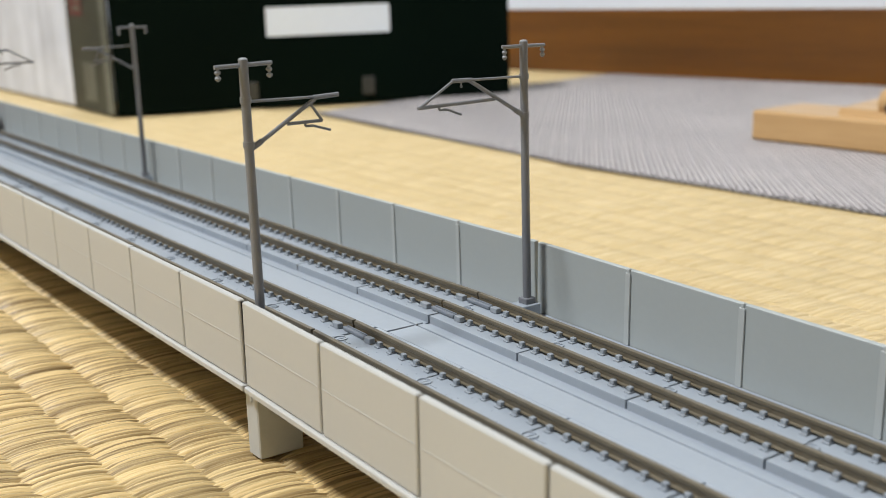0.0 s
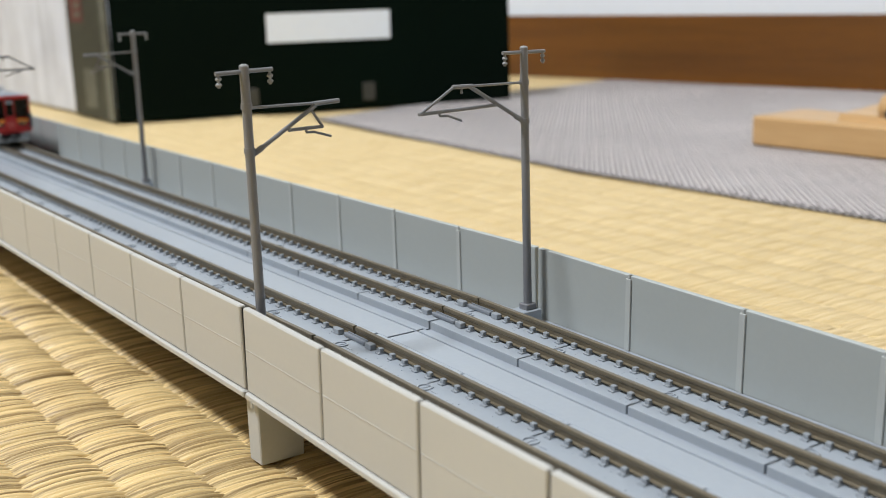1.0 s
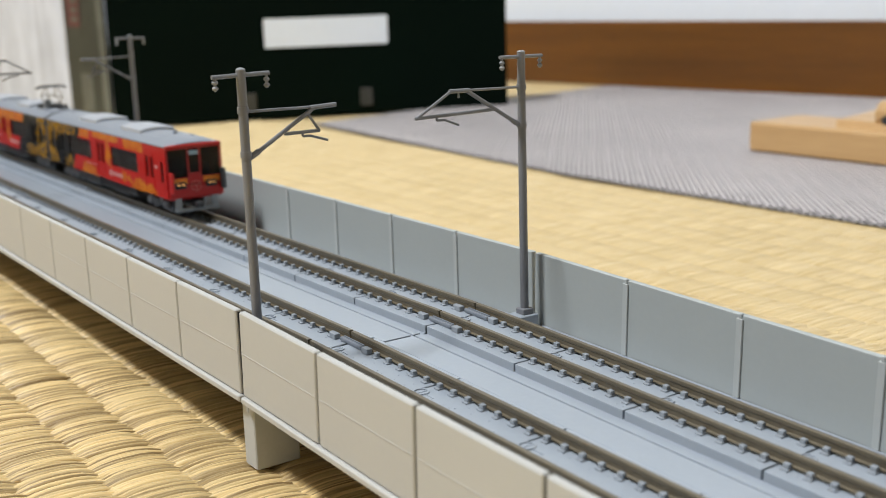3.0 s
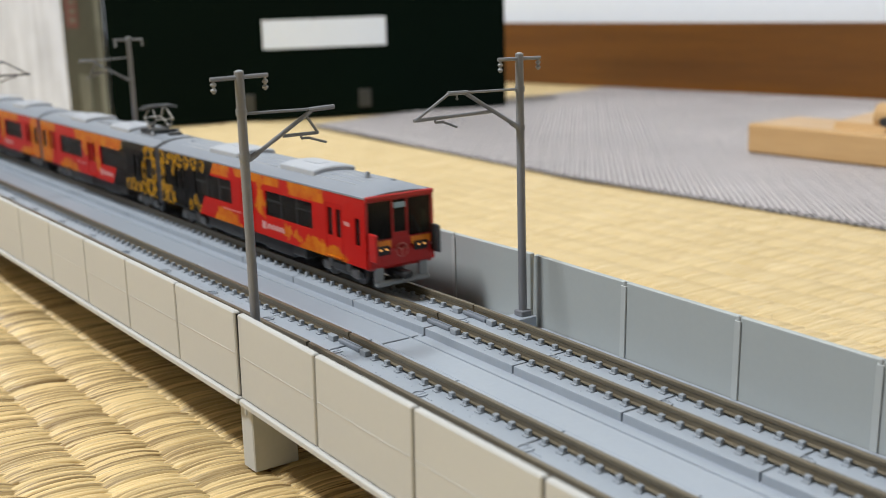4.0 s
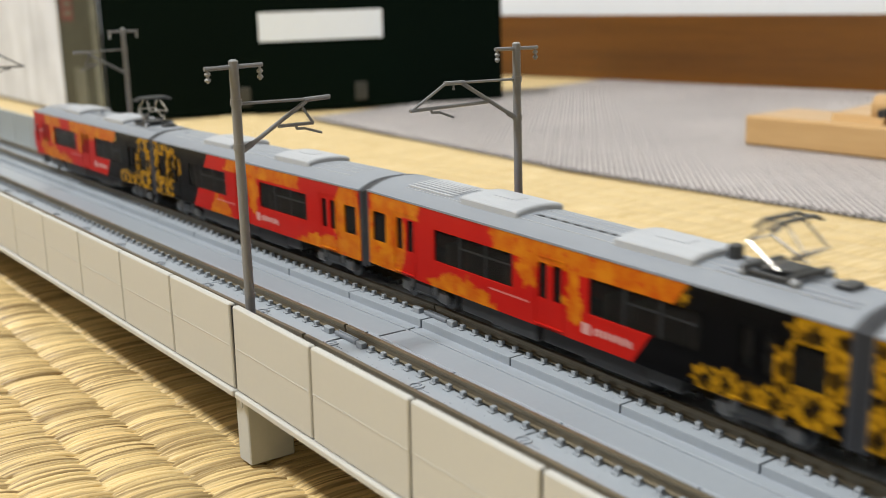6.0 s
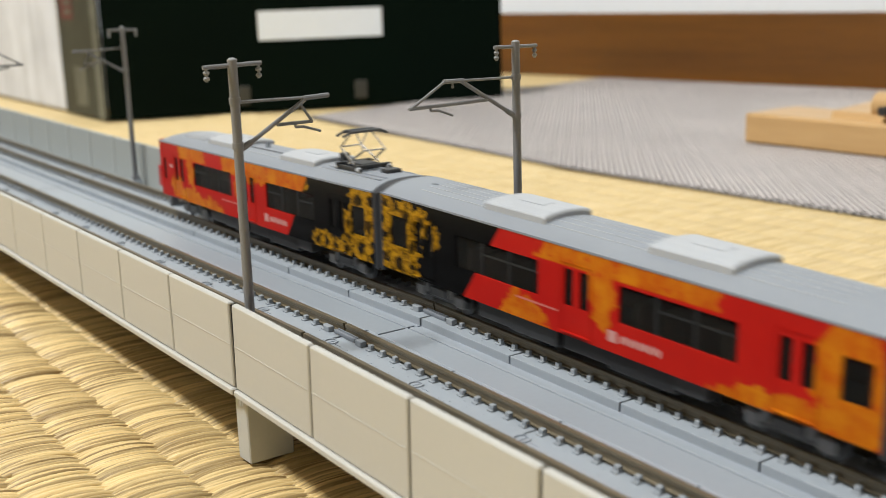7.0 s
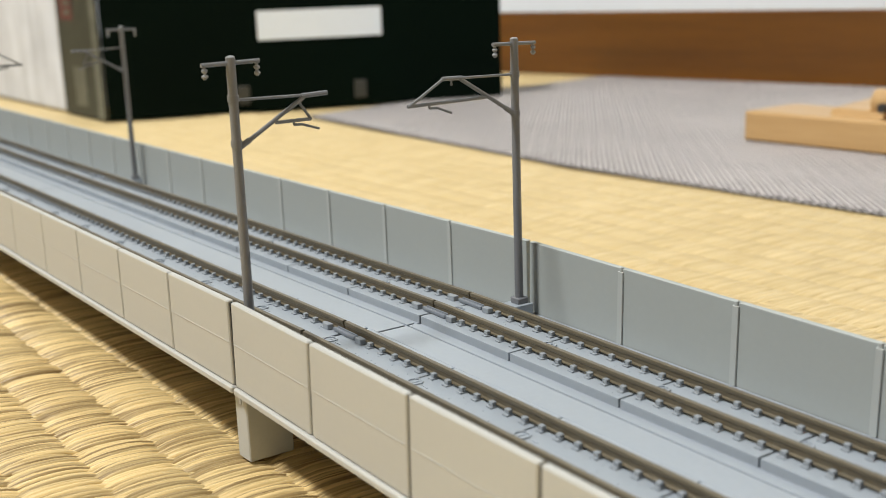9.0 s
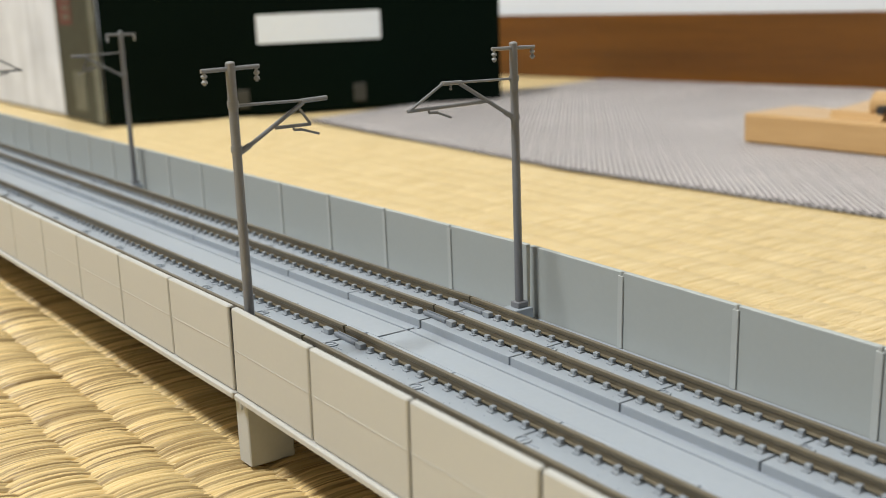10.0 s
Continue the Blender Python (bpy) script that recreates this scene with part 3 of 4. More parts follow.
def section(m, detail, slip=0.0):
    """One straight double-track viaduct section; x runs from 0 to 248."""
    v = thing("viaduct_section", "grey plastic double-track model viaduct section with parapets and slab track", "model viaduct", m, "viaduct sections")
    L = SECTION
    deck = Shape()
    deck.prism([(2.0, ZBOT + 0.9), (Y1 - 2.0, ZBOT + 0.9), (Y1 - 1.6, ZSIDE), (64.7, ZSIDE), (64.7, ZDECK), (11.9, ZDECK), (11.9, ZSIDE), (1.7, ZSIDE)], 0.22, L - 0.22)
    part("deck", deck, DECK, v)
    part("girder", Shape().box(0.2, L - 0.2, 10, Y1 - 10, ZBOT - 3.0, ZBOT + 1.15, 0.4), PIER, v)
    part("edge_beam", Shape().box(0.2, L - 0.2, -0.7, 2.6, ZBOT - 0.6, ZBOT + 0.9, 0.3), OUTER, v, "narrow pale ledge below the parapet")
    part("edge_beam", Shape().box(0.2, L - 0.2, Y1 - 2.6, Y1 + 0.7, ZBOT - 0.6, ZBOT + 0.9, 0.3), OUTER, v)
    # black strip added behind the near panels, standing in for shade in their gaps
    part("gap_shade_strip", Shape().box(0.3, L - 0.3, 0.55, 1.25, ZBOT + 0.95, ZTOP - 0.5), UNDER, v)
    near = [panel_shape(True, *q).mesh("parapet_panel", OUTER) for q in ((0, 0), (0.2, 0), (0, 0.2))]
    far = [panel_shape(False, *q).mesh("inner_parapet_panel", INNER) for q in ((0, 0), (0.45, 0), (0, 0.45))]
    cap = Shape().box(-0.35, 1.15, Y1 - 1.82, Y1 - 1.2, ZSIDE, ZTOP - 0.7, 0.1).box(0.0, 0.85, Y1 - 1.75, Y1 - 0.9, ZTOP - 0.9, ZTOP + 0.4, 0.2).mesh("panel_rib", RIB)
    for i in range(8):
        part("parapet_panel", near[1 if i == 0 else 2 if i == 7 else 0], None, v, "grey outer parapet panel, warm light in its colour, with moulded line", mm(i * PITCH + slip, 0, 0))
        part("inner_parapet_panel", far[1 if i == 0 else 2 if i == 7 else 0], None, v, "grey inner parapet panel, cooler light in its colour", mm(i * PITCH, 0, 0))
        if i:
            part("panel_rib", cap, None, v, m=mm(i * PITCH - 0.7, 0, 0))
    slabs = [Shape().box(0.24, PITCH - 0.24, a, b, ZDECK - 0.2, ZSLAB, 0.07).mesh("track_slab", SLAB) for a, b in SLABS]
    for me in slabs:
        for i in range(8):
            part("track_slab", me, None, v, m=mm(i * PITCH, 0, 0))
    # drainage strips between the tracks
    part("centre_strip", Shape().box(0.25, L - 0.25, 34.0, 41.3, ZDECK - 0.3, ZDECK + 0.32, 0.08), SLAB, v)
    part("kerb_strip", Shape().box(0.25, L - 0.25, 41.75, 43.7, ZDECK - 0.3, ZDECK + 0.36, 0.12), SLAB, v)
    slot = Shape().box(-0.7, 0.7, 33.0, 33.7, ZDECK - 0.1, ZDECK + 0.3, 0.08).mesh("drain_slot", JOINER)
    for i in range(16):
        part("drain_slot", slot, None, v, m=mm(i * PITCH / 2 + 7, 0, 0))
    if detail:
        rng = np.random.default_rng(11)
        marks = Shape()
        for a, b in SLABS:
            for i in range(260):
                x, y, q = rng.uniform(1, L - 1), rng.uniform(a + 0.6, b - 0.6), rng.uniform(0.1, 0.22)
                marks.ball((x, y, ZSLAB), q, 6, 4, 0.6)
        tagged(part("moulding_specks", marks, SLAB, v), kind="stuff")
    for y in RAILS:
        part("rail", rail_shape(y, 0.15, L - 0.15), RAIL, v, "bronze-brown metal rail")
    step = PITCH / 7
    joined = Shape()
    for y in RAILS:
        for i in range(56):
            x = (i + 0.5) * step
            if x < 9.5 or x > L - 6.5:
                continue
            if detail:
                part("fastening", CLIP_MESH, None, v, m=mm(x, y - 0.5, ZSLAB))
            else:
                c = clip_shape()
                joined.add([(a + x, b + y - 0.5, z + ZSLAB) for a, b, z in c.v], c.f)
        for x in (7.6, L - 5.0):
            part("joint_chair", BIG_CLIP, None, v, m=mm(x, y - 0.5, ZSLAB))
        part("rail_joiner", JOIN_MESH, None, v, "darker grey rail joiner cover", mm(1.3, y - 0.5, ZSLAB))
    if not detail:
        tagged(part("fastening_rest", joined, CLIP, v), kind="stuff")
    for i in range(8):
        for a, b in SLABS:
            part("drain_ring", RING_MESH, None, v, m=mm(i * PITCH + 1.5, (a + b) / 2 - 0.6, ZSLAB))
    return v


RING_MESH = ring_shape().mesh("drain_ring", SLAB)
KINK_Y, KINK_Z = 0.010, -0.030
BEND = pose(0, 0, 0, 0, math.degrees(math.atan(-KINK_Z)), math.degrees(math.atan(KINK_Y)))
for first, detail in ((-744, False), (-496, False), (-248, True)):
    section(mm(first, 0, 0), detail)
section(BEND, True, -0.35)


def pier(x, low=0.0):
    s = thing("viaduct_pier", "grey plastic viaduct pier standing on the tatami", "model pier", mm(x, 0, 0), "viaduct piers")
    for y in (1.0, Y1 - 11.0):
        part("column", Shape().box(-2.6, 2.6, y, y + 10.0, 0.3, ZBOT - 0.62, 0.25), PIER, s)
        part("boss", Shape().box(-0.7, 0.7, y - 0.35 if y < 5 else y + 9.9, y + 0.1 if y < 5 else y + 10.35, ZBOT - 3.0, ZBOT - 0.7, 0.15), PIER, s)
    part("crossbeam", Shape().box(-1.9, 1.9, 10.9, Y1 - 10.9, ZBOT - 6.0, ZBOT - 3.05, 0.25), PIER, s)


for x in (-496, -248, 0):
    pier(x)

# ---- catenary poles ----


def pole(m, short):
    """A catenary pole, its bracket pointing to +y. short: the plain bracket, otherwise the long one."""
    p = thing("catenary_pole", "slim grey plastic catenary pole with crossarm and bracket", "catenary pole", m, "catenary poles")
    part("foot", Shape().box(-1.5, 1.5, -1.5, 1.5, -1.3, 0.2, 0.2), POLE, p)
    part("footplate", Shape().box(-2.4, 2.4, -2.2, 3.2, -4.9, -1.2, 0.15), SLAB, p)
    part("mast", Shape().tube((0, 0, 0.1), (0, 0, 59.2), 1.0, 0.92, 14), POLE, p, smooth=True)
    part("cap", Shape().ball((0, 0, 59.3), 0.95, 12, 6, 0.45), POLE_TIP, p, smooth=True)
    part("crossarm", Shape().tube((0, -6.0, 58.2), (0, 6.0, 58.4), 0.42, n=8), POLE, p, smooth=True)
    for y in (-5.4, 5.4):
        ins = Shape().tube((0, y, 58.2), (0, y, 55.5), 0.28, n=8)
        for z in (57.2, 56.1):
            ins.ball((0, y, z), 0.62, 10, 6, 0.75)
        part("insulator", ins, POLE_TIP, p, smooth=True)
    for z in (43.0, 51.6):
        part("clamp", Shape().tube((0, 0, z - 0.6), (0, 0, z + 0.6), 1.12, n=14), POLE, p, smooth=True)
    r = 0.36
    if short:
        part("top_tube", Shape().tube((0, 0.8, 51.3), (0, 15.5, 51.0), r * 0.8, n=8).tube((0, 14.5, 50.9), (0, 20.4, 51.1), r * 1.35, n=8), POLE, p, smooth=True)
        part("brace", Shape().tube((0, 0.8, 42.3), (0, 2.8, 43.4), 0.62, n=8).tube((0, 2.5, 43.2), (0, 15.0, 50.6), 0.46, n=8), POLE, p, smooth=True)
        part("steady_tube", Shape().tube((0, 8.6, 46.2), (0, 16.4, 46.2), r, n=8).tube((0, 16.4, 46.2), (0, 13.9, 49.8), r * 0.85, n=8), POLE, p, smooth=True)
        part("steady_arm", Shape().tube((0, 12.6, 46.1), (0, 12.6, 45.4), 0.28, n=8).tube((0, 12.6, 45.4), (0, 14.4, 45.3), 0.28, n=8).tube((0, 14.4, 45.3), (0, 18.2, 44.1), 0.26, n=8), POLE, p, smooth=True)
    else:
        part("top_tube", Shape().tube((0, 0.8, 51.6), (0, 15.0, 51.9), r * 0.8, n=8).tube((0, 14.5, 51.9), (0, 19.8, 52.0), r * 1.3, n=8), POLE, p, smooth=True)
        part("brace", Shape().tube((0, 0.8, 43.2), (0, 2.8, 44.3), 0.62, n=8).tube((0, 2.5, 44.2), (0, 15.0, 51.7), 0.46, n=8), POLE, p, smooth=True)
        part("steady_tube", Shape().tube((0, 8.2, 47.2), (0, 28.8, 46.9), r * 1.1, n=8).tube((0, 28.4, 46.9), (0, 19.6, 51.9), r * 0.9, n=8), POLE, p, smooth=True)
        part("steady_arm", Shape().tube((0, 23.3, 46.8), (0, 23.3, 46.1), 0.28, n=8).tube((0, 23.3, 46.1), (0, 21.2, 46.0), 0.28, n=8).tube((0, 21.2, 46.0), (0, 17.6, 44.6), 0.26, n=8), POLE, p, smooth=True)
        part("hanger", Shape().tube((0, 17.4, 51.9), (0, 17.4, 50.9), 0.2, n=6).ball((0, 17.4, 50.7), 0.32), POLE, p)
    return p


near_pole = pole(mm(0.4, 4.3, 21.5), True)
far_pole = pole(mm(1.5, 72.0, 21.2, 0, 0, 180), False)
copy_thing(near_pole, mm(1.5 - 246.3, 72.0, 21.2, 0, 0, 180))
copy_thing(far_pole, mm(0.4 - 246.3, 4.3, 21.5))
copy_thing(near_pole, mm(0.4 - 492.5, 4.3, 21.5))
copy_thing(far_pole, mm(1.5 - 492.5, 72.0, 21.2, 0, 0, 180))

# ---- the train ----
HALF, LOW, EAVE, CROWN = 9.7, 6.4, 23.3, 25.7
DOORS = (14.7, 63.0, 111.3)     # centres, from the cab end or the matching end
WINDOWS = ((25.8, 52.0), (73.6, 99.8))


def roof_outline(rise=1.0):
    pts = []
    for i in range(13):
        a = -1 + i / 6
        pts.append((a * HALF, EAVE + (CROWN - EAVE) * rise * (1 - abs(a) ** 2.6)))
    return pts


def side_wall(sg, x0, x1, holes):
    """One side wall in a single shell with openings; holes are (xa, xb, za, zb)."""
    xs = sorted({x0, x1, *(q for h in holes for q in h[:2])})
    zs = sorted({LOW, EAVE, *(q for h in holes for q in h[2:])})
    bm = bmesh.new()
    at = {(i, k): bm.verts.new((x, sg * HALF, z)) for i, x in enumerate(xs) for k, z in enumerate(zs)}
    for i in range(len(xs) - 1):
        for k in range(len(zs) - 1):
            cx, cz = (xs[i] + xs[i + 1]) / 2, (zs[k] + zs[k + 1]) / 2
            if not any(a < cx < b and c < cz < d for a, b, c, d in holes):
                bm.faces.new([at[q] for q in ((i, k), (i + 1, k), (i + 1, k + 1), (i, k + 1))])
    for q in [q for q in bm.verts if not q.link_faces]:
        bm.verts.remove(q)
    rim = bmesh.ops.extrude_face_region(bm, geom=bm.faces[:])["geom"]
    for q in rim:
        if isinstance(q, bmesh.types.BMVert):
            q.co.y -= sg * 0.7
    return Shape().take(bm)


def bogie(parent, x):
    b = part("bogie", Shape().box(-9, 9, -6.0, -5.2, 1.6, 3.6, 0.3).box(-9, 9, 5.2, 6.0, 1.6, 3.6, 0.3).box(-2.2, 2.2, -6, 6, 2.0, 5.2, 0.3)
             .box(-3.2, 3.2, -7.2, -6.0, 2.4, 5.0, 0.5).box(-3.2, 3.2, 6.0, 7.2, 2.4, 5.0, 0.5), BOGIE, parent, "dark grey bogie frame", mm(x, 0, 0), True)
    for dx in (-7.0, 7.0):
        for sg in (-1, 1):
            w = Shape().tube((0, sg * 3.9, 2.8), (0, sg * 4.9, 2.8), 2.8, n=20)
            part("wheel", w, BOGIE, b, m=mm(dx, 0, 0), smooth=True)
            part("axle_box", Shape().box(-1.6, 1.6, min(sg * 5.9, sg * 7.0), max(sg * 5.9, sg * 7.0), 1.7, 4.4, 0.4), AXLE, b, m=mm(dx, 0, 0))
            part("spring", Shape().tube((0, sg * 6.6, 3.2), (0, sg * 6.6, 5.4), 0.8, n=10), AXLE, b, m=mm(dx * 0.62, 0, 0), smooth=True)


def pantograph(parent, x):
    z = CROWN - 0.1
    p = part("pantograph_base", Shape().box(-6, 6, -4.6, -3.8, z, z + 0.9, 0.15).box(-6, 6, 3.8, 4.6, z, z + 0.9, 0.15).box(-5, -4, -5, 5, z + 0.6, z + 1.5, 0.15).box(4, 5, -5, 5, z + 0.6, z + 1.5, 0.15)
             .box(-3.4, 3.4, -2.6, 2.6, z + 0.1, z + 1.5, 0.3).box(-7.2, -5.4, -1.6, 1.6, z - 0.2, z + 1.1, 0.2), DARK, parent, "dark pantograph base frame", mm(x, 0, 0))
    for sg in (-1, 1):
        for sy in (-1, 1):
            part("lower_arm", Shape().tube((sg * -1.2, sy * 3.6, z + 1.4), (sg * 5.4, sy * 3.0, z + 5.0), 0.26, n=6), STEEL, p, "bright metal rod")
            part("upper_arm", Shape().tube((sg * 5.4, sy * 3.0, z + 5.0), (sg * 0.8, sy * 2.2, z + 9.0), 0.22, n=6), STEEL, p, "bright metal rod")
        part("crossbar", Shape().tube((sg * 5.4, -3.0, z + 5.0), (sg * 5.4, 3.0, z + 5.0), 0.2, n=6), STEEL, p)
        part("collector", Shape().tube((sg * 1.5, -4.2, z + 9.2), (sg * 1.5, 4.2, z + 9.2), 0.42, n=8).tube((sg * 1.5, 4.2, z + 9.2), (sg * 1.5, 6.2, z + 8.3), 0.35, n=8)
             .tube((sg * 1.5, -4.2, z + 9.2), (sg * 1.5, -6.2, z + 8.3), 0.35, n=8), BOGIE, p, "grey collector bar", smooth=True)
    part("insulator", Shape().ball((-5, 4.4, z + 0.4), 0.8).ball((5, 4.4, z + 0.4), 0.8).ball((-5, -4.4, z + 0.4), 0.8).ball((5, -4.4, z + 0.4), 0.8), AIRCON, p)


def rail_car(cab, black, panto):
    """A car; its origin lies on the rails under its middle. cab: -1, 0 or 1, the end with a cab; black: the end with the dark print."""
    h = CAR / 2
    paint = LIVERY[(black, cab == 0)]
    face = cab if cab else -black        # distances run from this end
    c = thing("model_train_car", "red-orange model train car with black sunflower end" + (" and cab" if cab else ""), "model train car", group="train cars")

    def X(d):
        return face * (h - d)

    wins = []
    for a, b in WINDOWS:
        xa, xb = sorted((X(a), X(b)))
        wins.append((xa, xb, 12.2, 19.0))
    doors = []
    for d in DOORS:
        for o in (-2.05, 2.05):
            xa = X(d + o)
            doors.append((xa - 1.15, xa + 1.15, 12.2, 19.2))
    ends = [(X(120.8), 3.1)]
    ends.append((X(3.6), 1.1) if cab else (X(4.4), 2.6))
    for xa, w in ends:
        wins.append((xa - w, xa + w, 12.2, 19.0) if w > 2 else (xa - w, xa + w, 11.6, 18.2))
    holes = wins + doors
    bx0, bx1 = -h, h
    for sg in (-1, 1):
        part("side_wall", side_wall(sg, bx0, bx1, holes), paint, c, "red, orange and black printed car side")
        ya = sg * (HALF - 0.45)
        for xa, xb, za, zb in wins:
            w = part("window", Shape().box(xa, xb, ya - 0.12, ya + 0.12, za, zb), GLASS, c, "smoked side window")
            if xb - xa > 20:
                fr = Shape()
                n = 3
                for i in range(1, n):
                    xx = xa + (xb - xa) * i / n
                    fr.box(xx - 0.35, xx + 0.35, ya - 0.2, ya + 0.2, za, zb)
                for i in (0, 2) if cab else (1, 2):
                    fr.box(xa + (xb - xa) * i / n + 0.6, xa + (xb - xa) * (i + 1) / n - 0.6, ya - 0.2, ya + 0.2, za + 4.1, za + 4.5)
                part("sash_bar", fr, UNDER, w)
        for xa, xb, za, zb in doors:
            part("door_window", Shape().box(xa, xb, ya - 0.12, ya + 0.12, za, zb), GLASS, c, "narrow smoked door window")
        for d in DOORS:
            xc = X(d)
            y0, y1 = sorted((sg * HALF, sg * (HALF + 0.12)))
            part("door_frame", Shape().box(xc - 4.1, xc - 3.95, y0, y1, LOW + 0.8, 20.3).box(xc + 3.95, xc + 4.1, y0, y1, LOW + 0.8, 20.3).box(xc - 4.1, xc + 4.1, y0, y1, 20.3, 20.5), paint, c)
            ys = sorted((sg * HALF, sg * (HALF + 0.4)))
            part("door_step", Shape().box(xc - 4.0, xc + 4.0, *ys, LOW + 0.5, LOW + 0.9, 0.12), paint, c)
        y0, y1 = sorted((sg * HALF, sg * (HALF + 0.06)))
        a = min(X(42.0), X(54.5)) if black < 0 else min(X(72.0), X(85.0))
        part("printed_mark", Shape().box(0, 2.2, y0, y1, 8.5, 10.6), WHITE_INK, c, "small whitish square emblem", mm(a, 0, -0.2))
        bar = Shape().box(0, 0.8, y0, y1, 8.8, 10.1).mesh("print_bar", WHITE_INK)
        for i in range(9):
            part("print_bar", bar, None, c, m=mm(a + 3.1 + i * 1.1, 0, (i % 2) * 0.2 - 0.2))
        a = min(X(67.0), X(80.0)) if black < 0 else min(X(45.0), X(57.0))
        part("printed_line", Shape().box(0, 12, y0, y1, 10.4, 10.75), PINK_INK, c, "thin pale line of print", mm(a, 0, 0))
        if cab:
            part("side_mark", Shape().box(-1.1, -0.1, y0, y1, 15.7, 16.7).box(0.2, 1.2, y0, y1, 15.7, 16.7), WHITE_INK, c, "small white print beside the cab door", mm(X(8.6), 0, 0))
    # floor, ends, seats
    part("floor", Shape().box(-h + 0.4, h - 0.4, -HALF + 0.75, HALF - 0.75, LOW + 0.2, LOW + 1.2), UNDER, c)
    st = Shape()
    for a, b in WINDOWS:
        for i in range(4):
            xx = X(a + (b - a) * (i + 0.5) / 4)
            for sg in (-1, 1):
                st.box(xx - 1.0, xx + 1.0, min(sg * 8.6, sg * 3.2), max(sg * 8.6, sg * 3.2), LOW + 1.2, 16.3, 0.4)
    part("seats", st, SEAT, c, "brown moulded seats")
    # roof
    sec = roof_outline()
    rings = [(-h, sec), (h, sec)]
    if cab:
        rings = [(-cab * h, sec), (cab * (h - 9), sec), (cab * (h - 4.5), roof_outline(0.94)), (cab * (h - 1.2), roof_outline(0.68)), (cab * (h + 0.1), roof_outline(0.38))]
    part("roof", Shape().loft(rings), ROOF, c, "grey ribbed roof", smooth=True)
    for y in (-5.6, -3.4, -1.2, 1.2, 3.4, 5.6):
        z = EAVE + (CROWN - EAVE) * (1 - (abs(y) / HALF) ** 2.6)
        part("roof_rib", Shape().box(-h + 10, h - 10, y - 0.09, y + 0.09, z - 0.1, z + 0.06), AIRCON, c)
    for sg in (-1, 1):
        part("gutter", Shape().box(-h, h, min(sg * 9.55, sg * 9.82), max(sg * 9.55, sg * 9.82), EAVE - 0.15, EAVE + 0.3), ROOF, c)
    for d in (39.6, 85.3):
        def shell(w, top):
            return [(-w, 23.8), (-w, top - 1.0), (-w + 0.2, top - 0.78), (-w + 0.7, top - 0.6), (-w * 0.55, top - 0.2), (0, top), (w * 0.55, top - 0.2), (w - 0.7, top - 0.6), (w - 0.2, top - 0.78), (w, top - 1.0), (w, 23.8)]
        unit = Shape().loft([(-9.4, shell(6.0, 26.6)), (-9.15, shell(6.2, 26.95)), (-8.7, shell(6.25, 27.1)), (8.7, shell(6.25, 27.1)), (9.15, shell(6.2, 26.95)), (9.4, shell(6.0, 26.6))])
        ac = part("air_conditioner", unit, AIRCON, c, "light grey roof air conditioner", mm(X(d), 0, 0))
        part("service_cover", Shape().box(-7.6, 7.6, -5.0, -4.85, 26.5, 26.62).box(-7.6, 7.6, 4.85, 5.0, 26.5, 26.62).box(-3.5, 3.5, -1.6, 1.6, 26.9, 27.16, 0.06), AIRCON, ac)
    if panto:
        grid = Shape()
        for i in range(9):
            y = -4.8 + i * 1.2
            z = EAVE + (CROWN - EAVE) * (1 - (abs(y) / HALF) ** 2.6)
            grid.box(-8, 8, y - 0.35, y + 0.35, z - 0.3, z + 0.35, 0.08)
        part("roof_grille", grid, AIRCON, c, "slatted grey roof grille", mm(X(18.0), 0, 0))
        for i in range(7):
            part("roof_cleat", Shape().box(-1.1, 1.1, -0.25, 0.25, -0.1, 0.14), DARK, c, m=mm(X(52.5 + i * 3.4), -2.6, CROWN - 0.05))
        part("arrester", Shape().box(-1.1, 1.1, -1.1, 1.1, CROWN - 0.3, CROWN + 2.4, 0.3), DARK, c, "dark upright roof box", mm(X(97.0), 1.5, 0))
        for y in (-5.4, -4.0, 4.0):
            part("roof_conduit", Shape().tube((X(99), y, CROWN - 0.25 if abs(y) < 5 else CROWN - 0.5), (X(125), y, CROWN - 0.25 if abs(y) < 5 else CROWN - 0.5), 0.3, n=6), ROOF, c, smooth=True)
    else:
        part("roof_vent", Shape().tube((X(118), -1.5, CROWN - 0.2), (X(118), -1.5, CROWN + 0.25), 0.8, 0.6, 10), ROOF, c)
    # underfloor gear
    for x, w, dz in ((-24, 6, 3.6), (-12, 8, 3.9), (3, 7, 3.4), (17, 9, 4.0), (28, 5, 3.2)):
        part("underfloor_box", Shape().box(x - w, x + w - 1.5, -8.6, 8.6, LOW - dz, LOW + 0.3, 0.35), UNDER if int(x) % 2 else DARK, c)
    for x in (-46.0, 46.0):
        bogie(c, x)
    if panto:
        pantograph(c, black * (h - 19))
        part("cable_box", Shape().box(-1.6, 1.6, -2, 2, CROWN - 0.4, CROWN + 0.9, 0.2), DARK, c, m=mm(black * (h - 8), 1, 0))
    # plain ends with dark hoods
    for e in (-1, 1):
        if e == cab:
            continue
        part("end_wall", Shape().prism([(-HALF + 0.8, LOW)] + [(a * 0.93, b - 0.4) for a, b in sec] + [(HALF - 0.8, LOW)], *sorted((e * (h - 0.9), e * (h - 0.1)))), DARK, c)
        part("gangway_hood", Shape().prism([(-HALF + 0.2, LOW - 1)] + [(a * 0.985, b - 0.1) for a, b in sec] + [(HALF - 0.2, LOW - 1)], *sorted((e * (h + 0.02), e * (h + 1.75)))), HOOD, c, "dark grey gangway hood", smooth=True)
    if cab:
        cab_end(c, cab, paint)
    return c


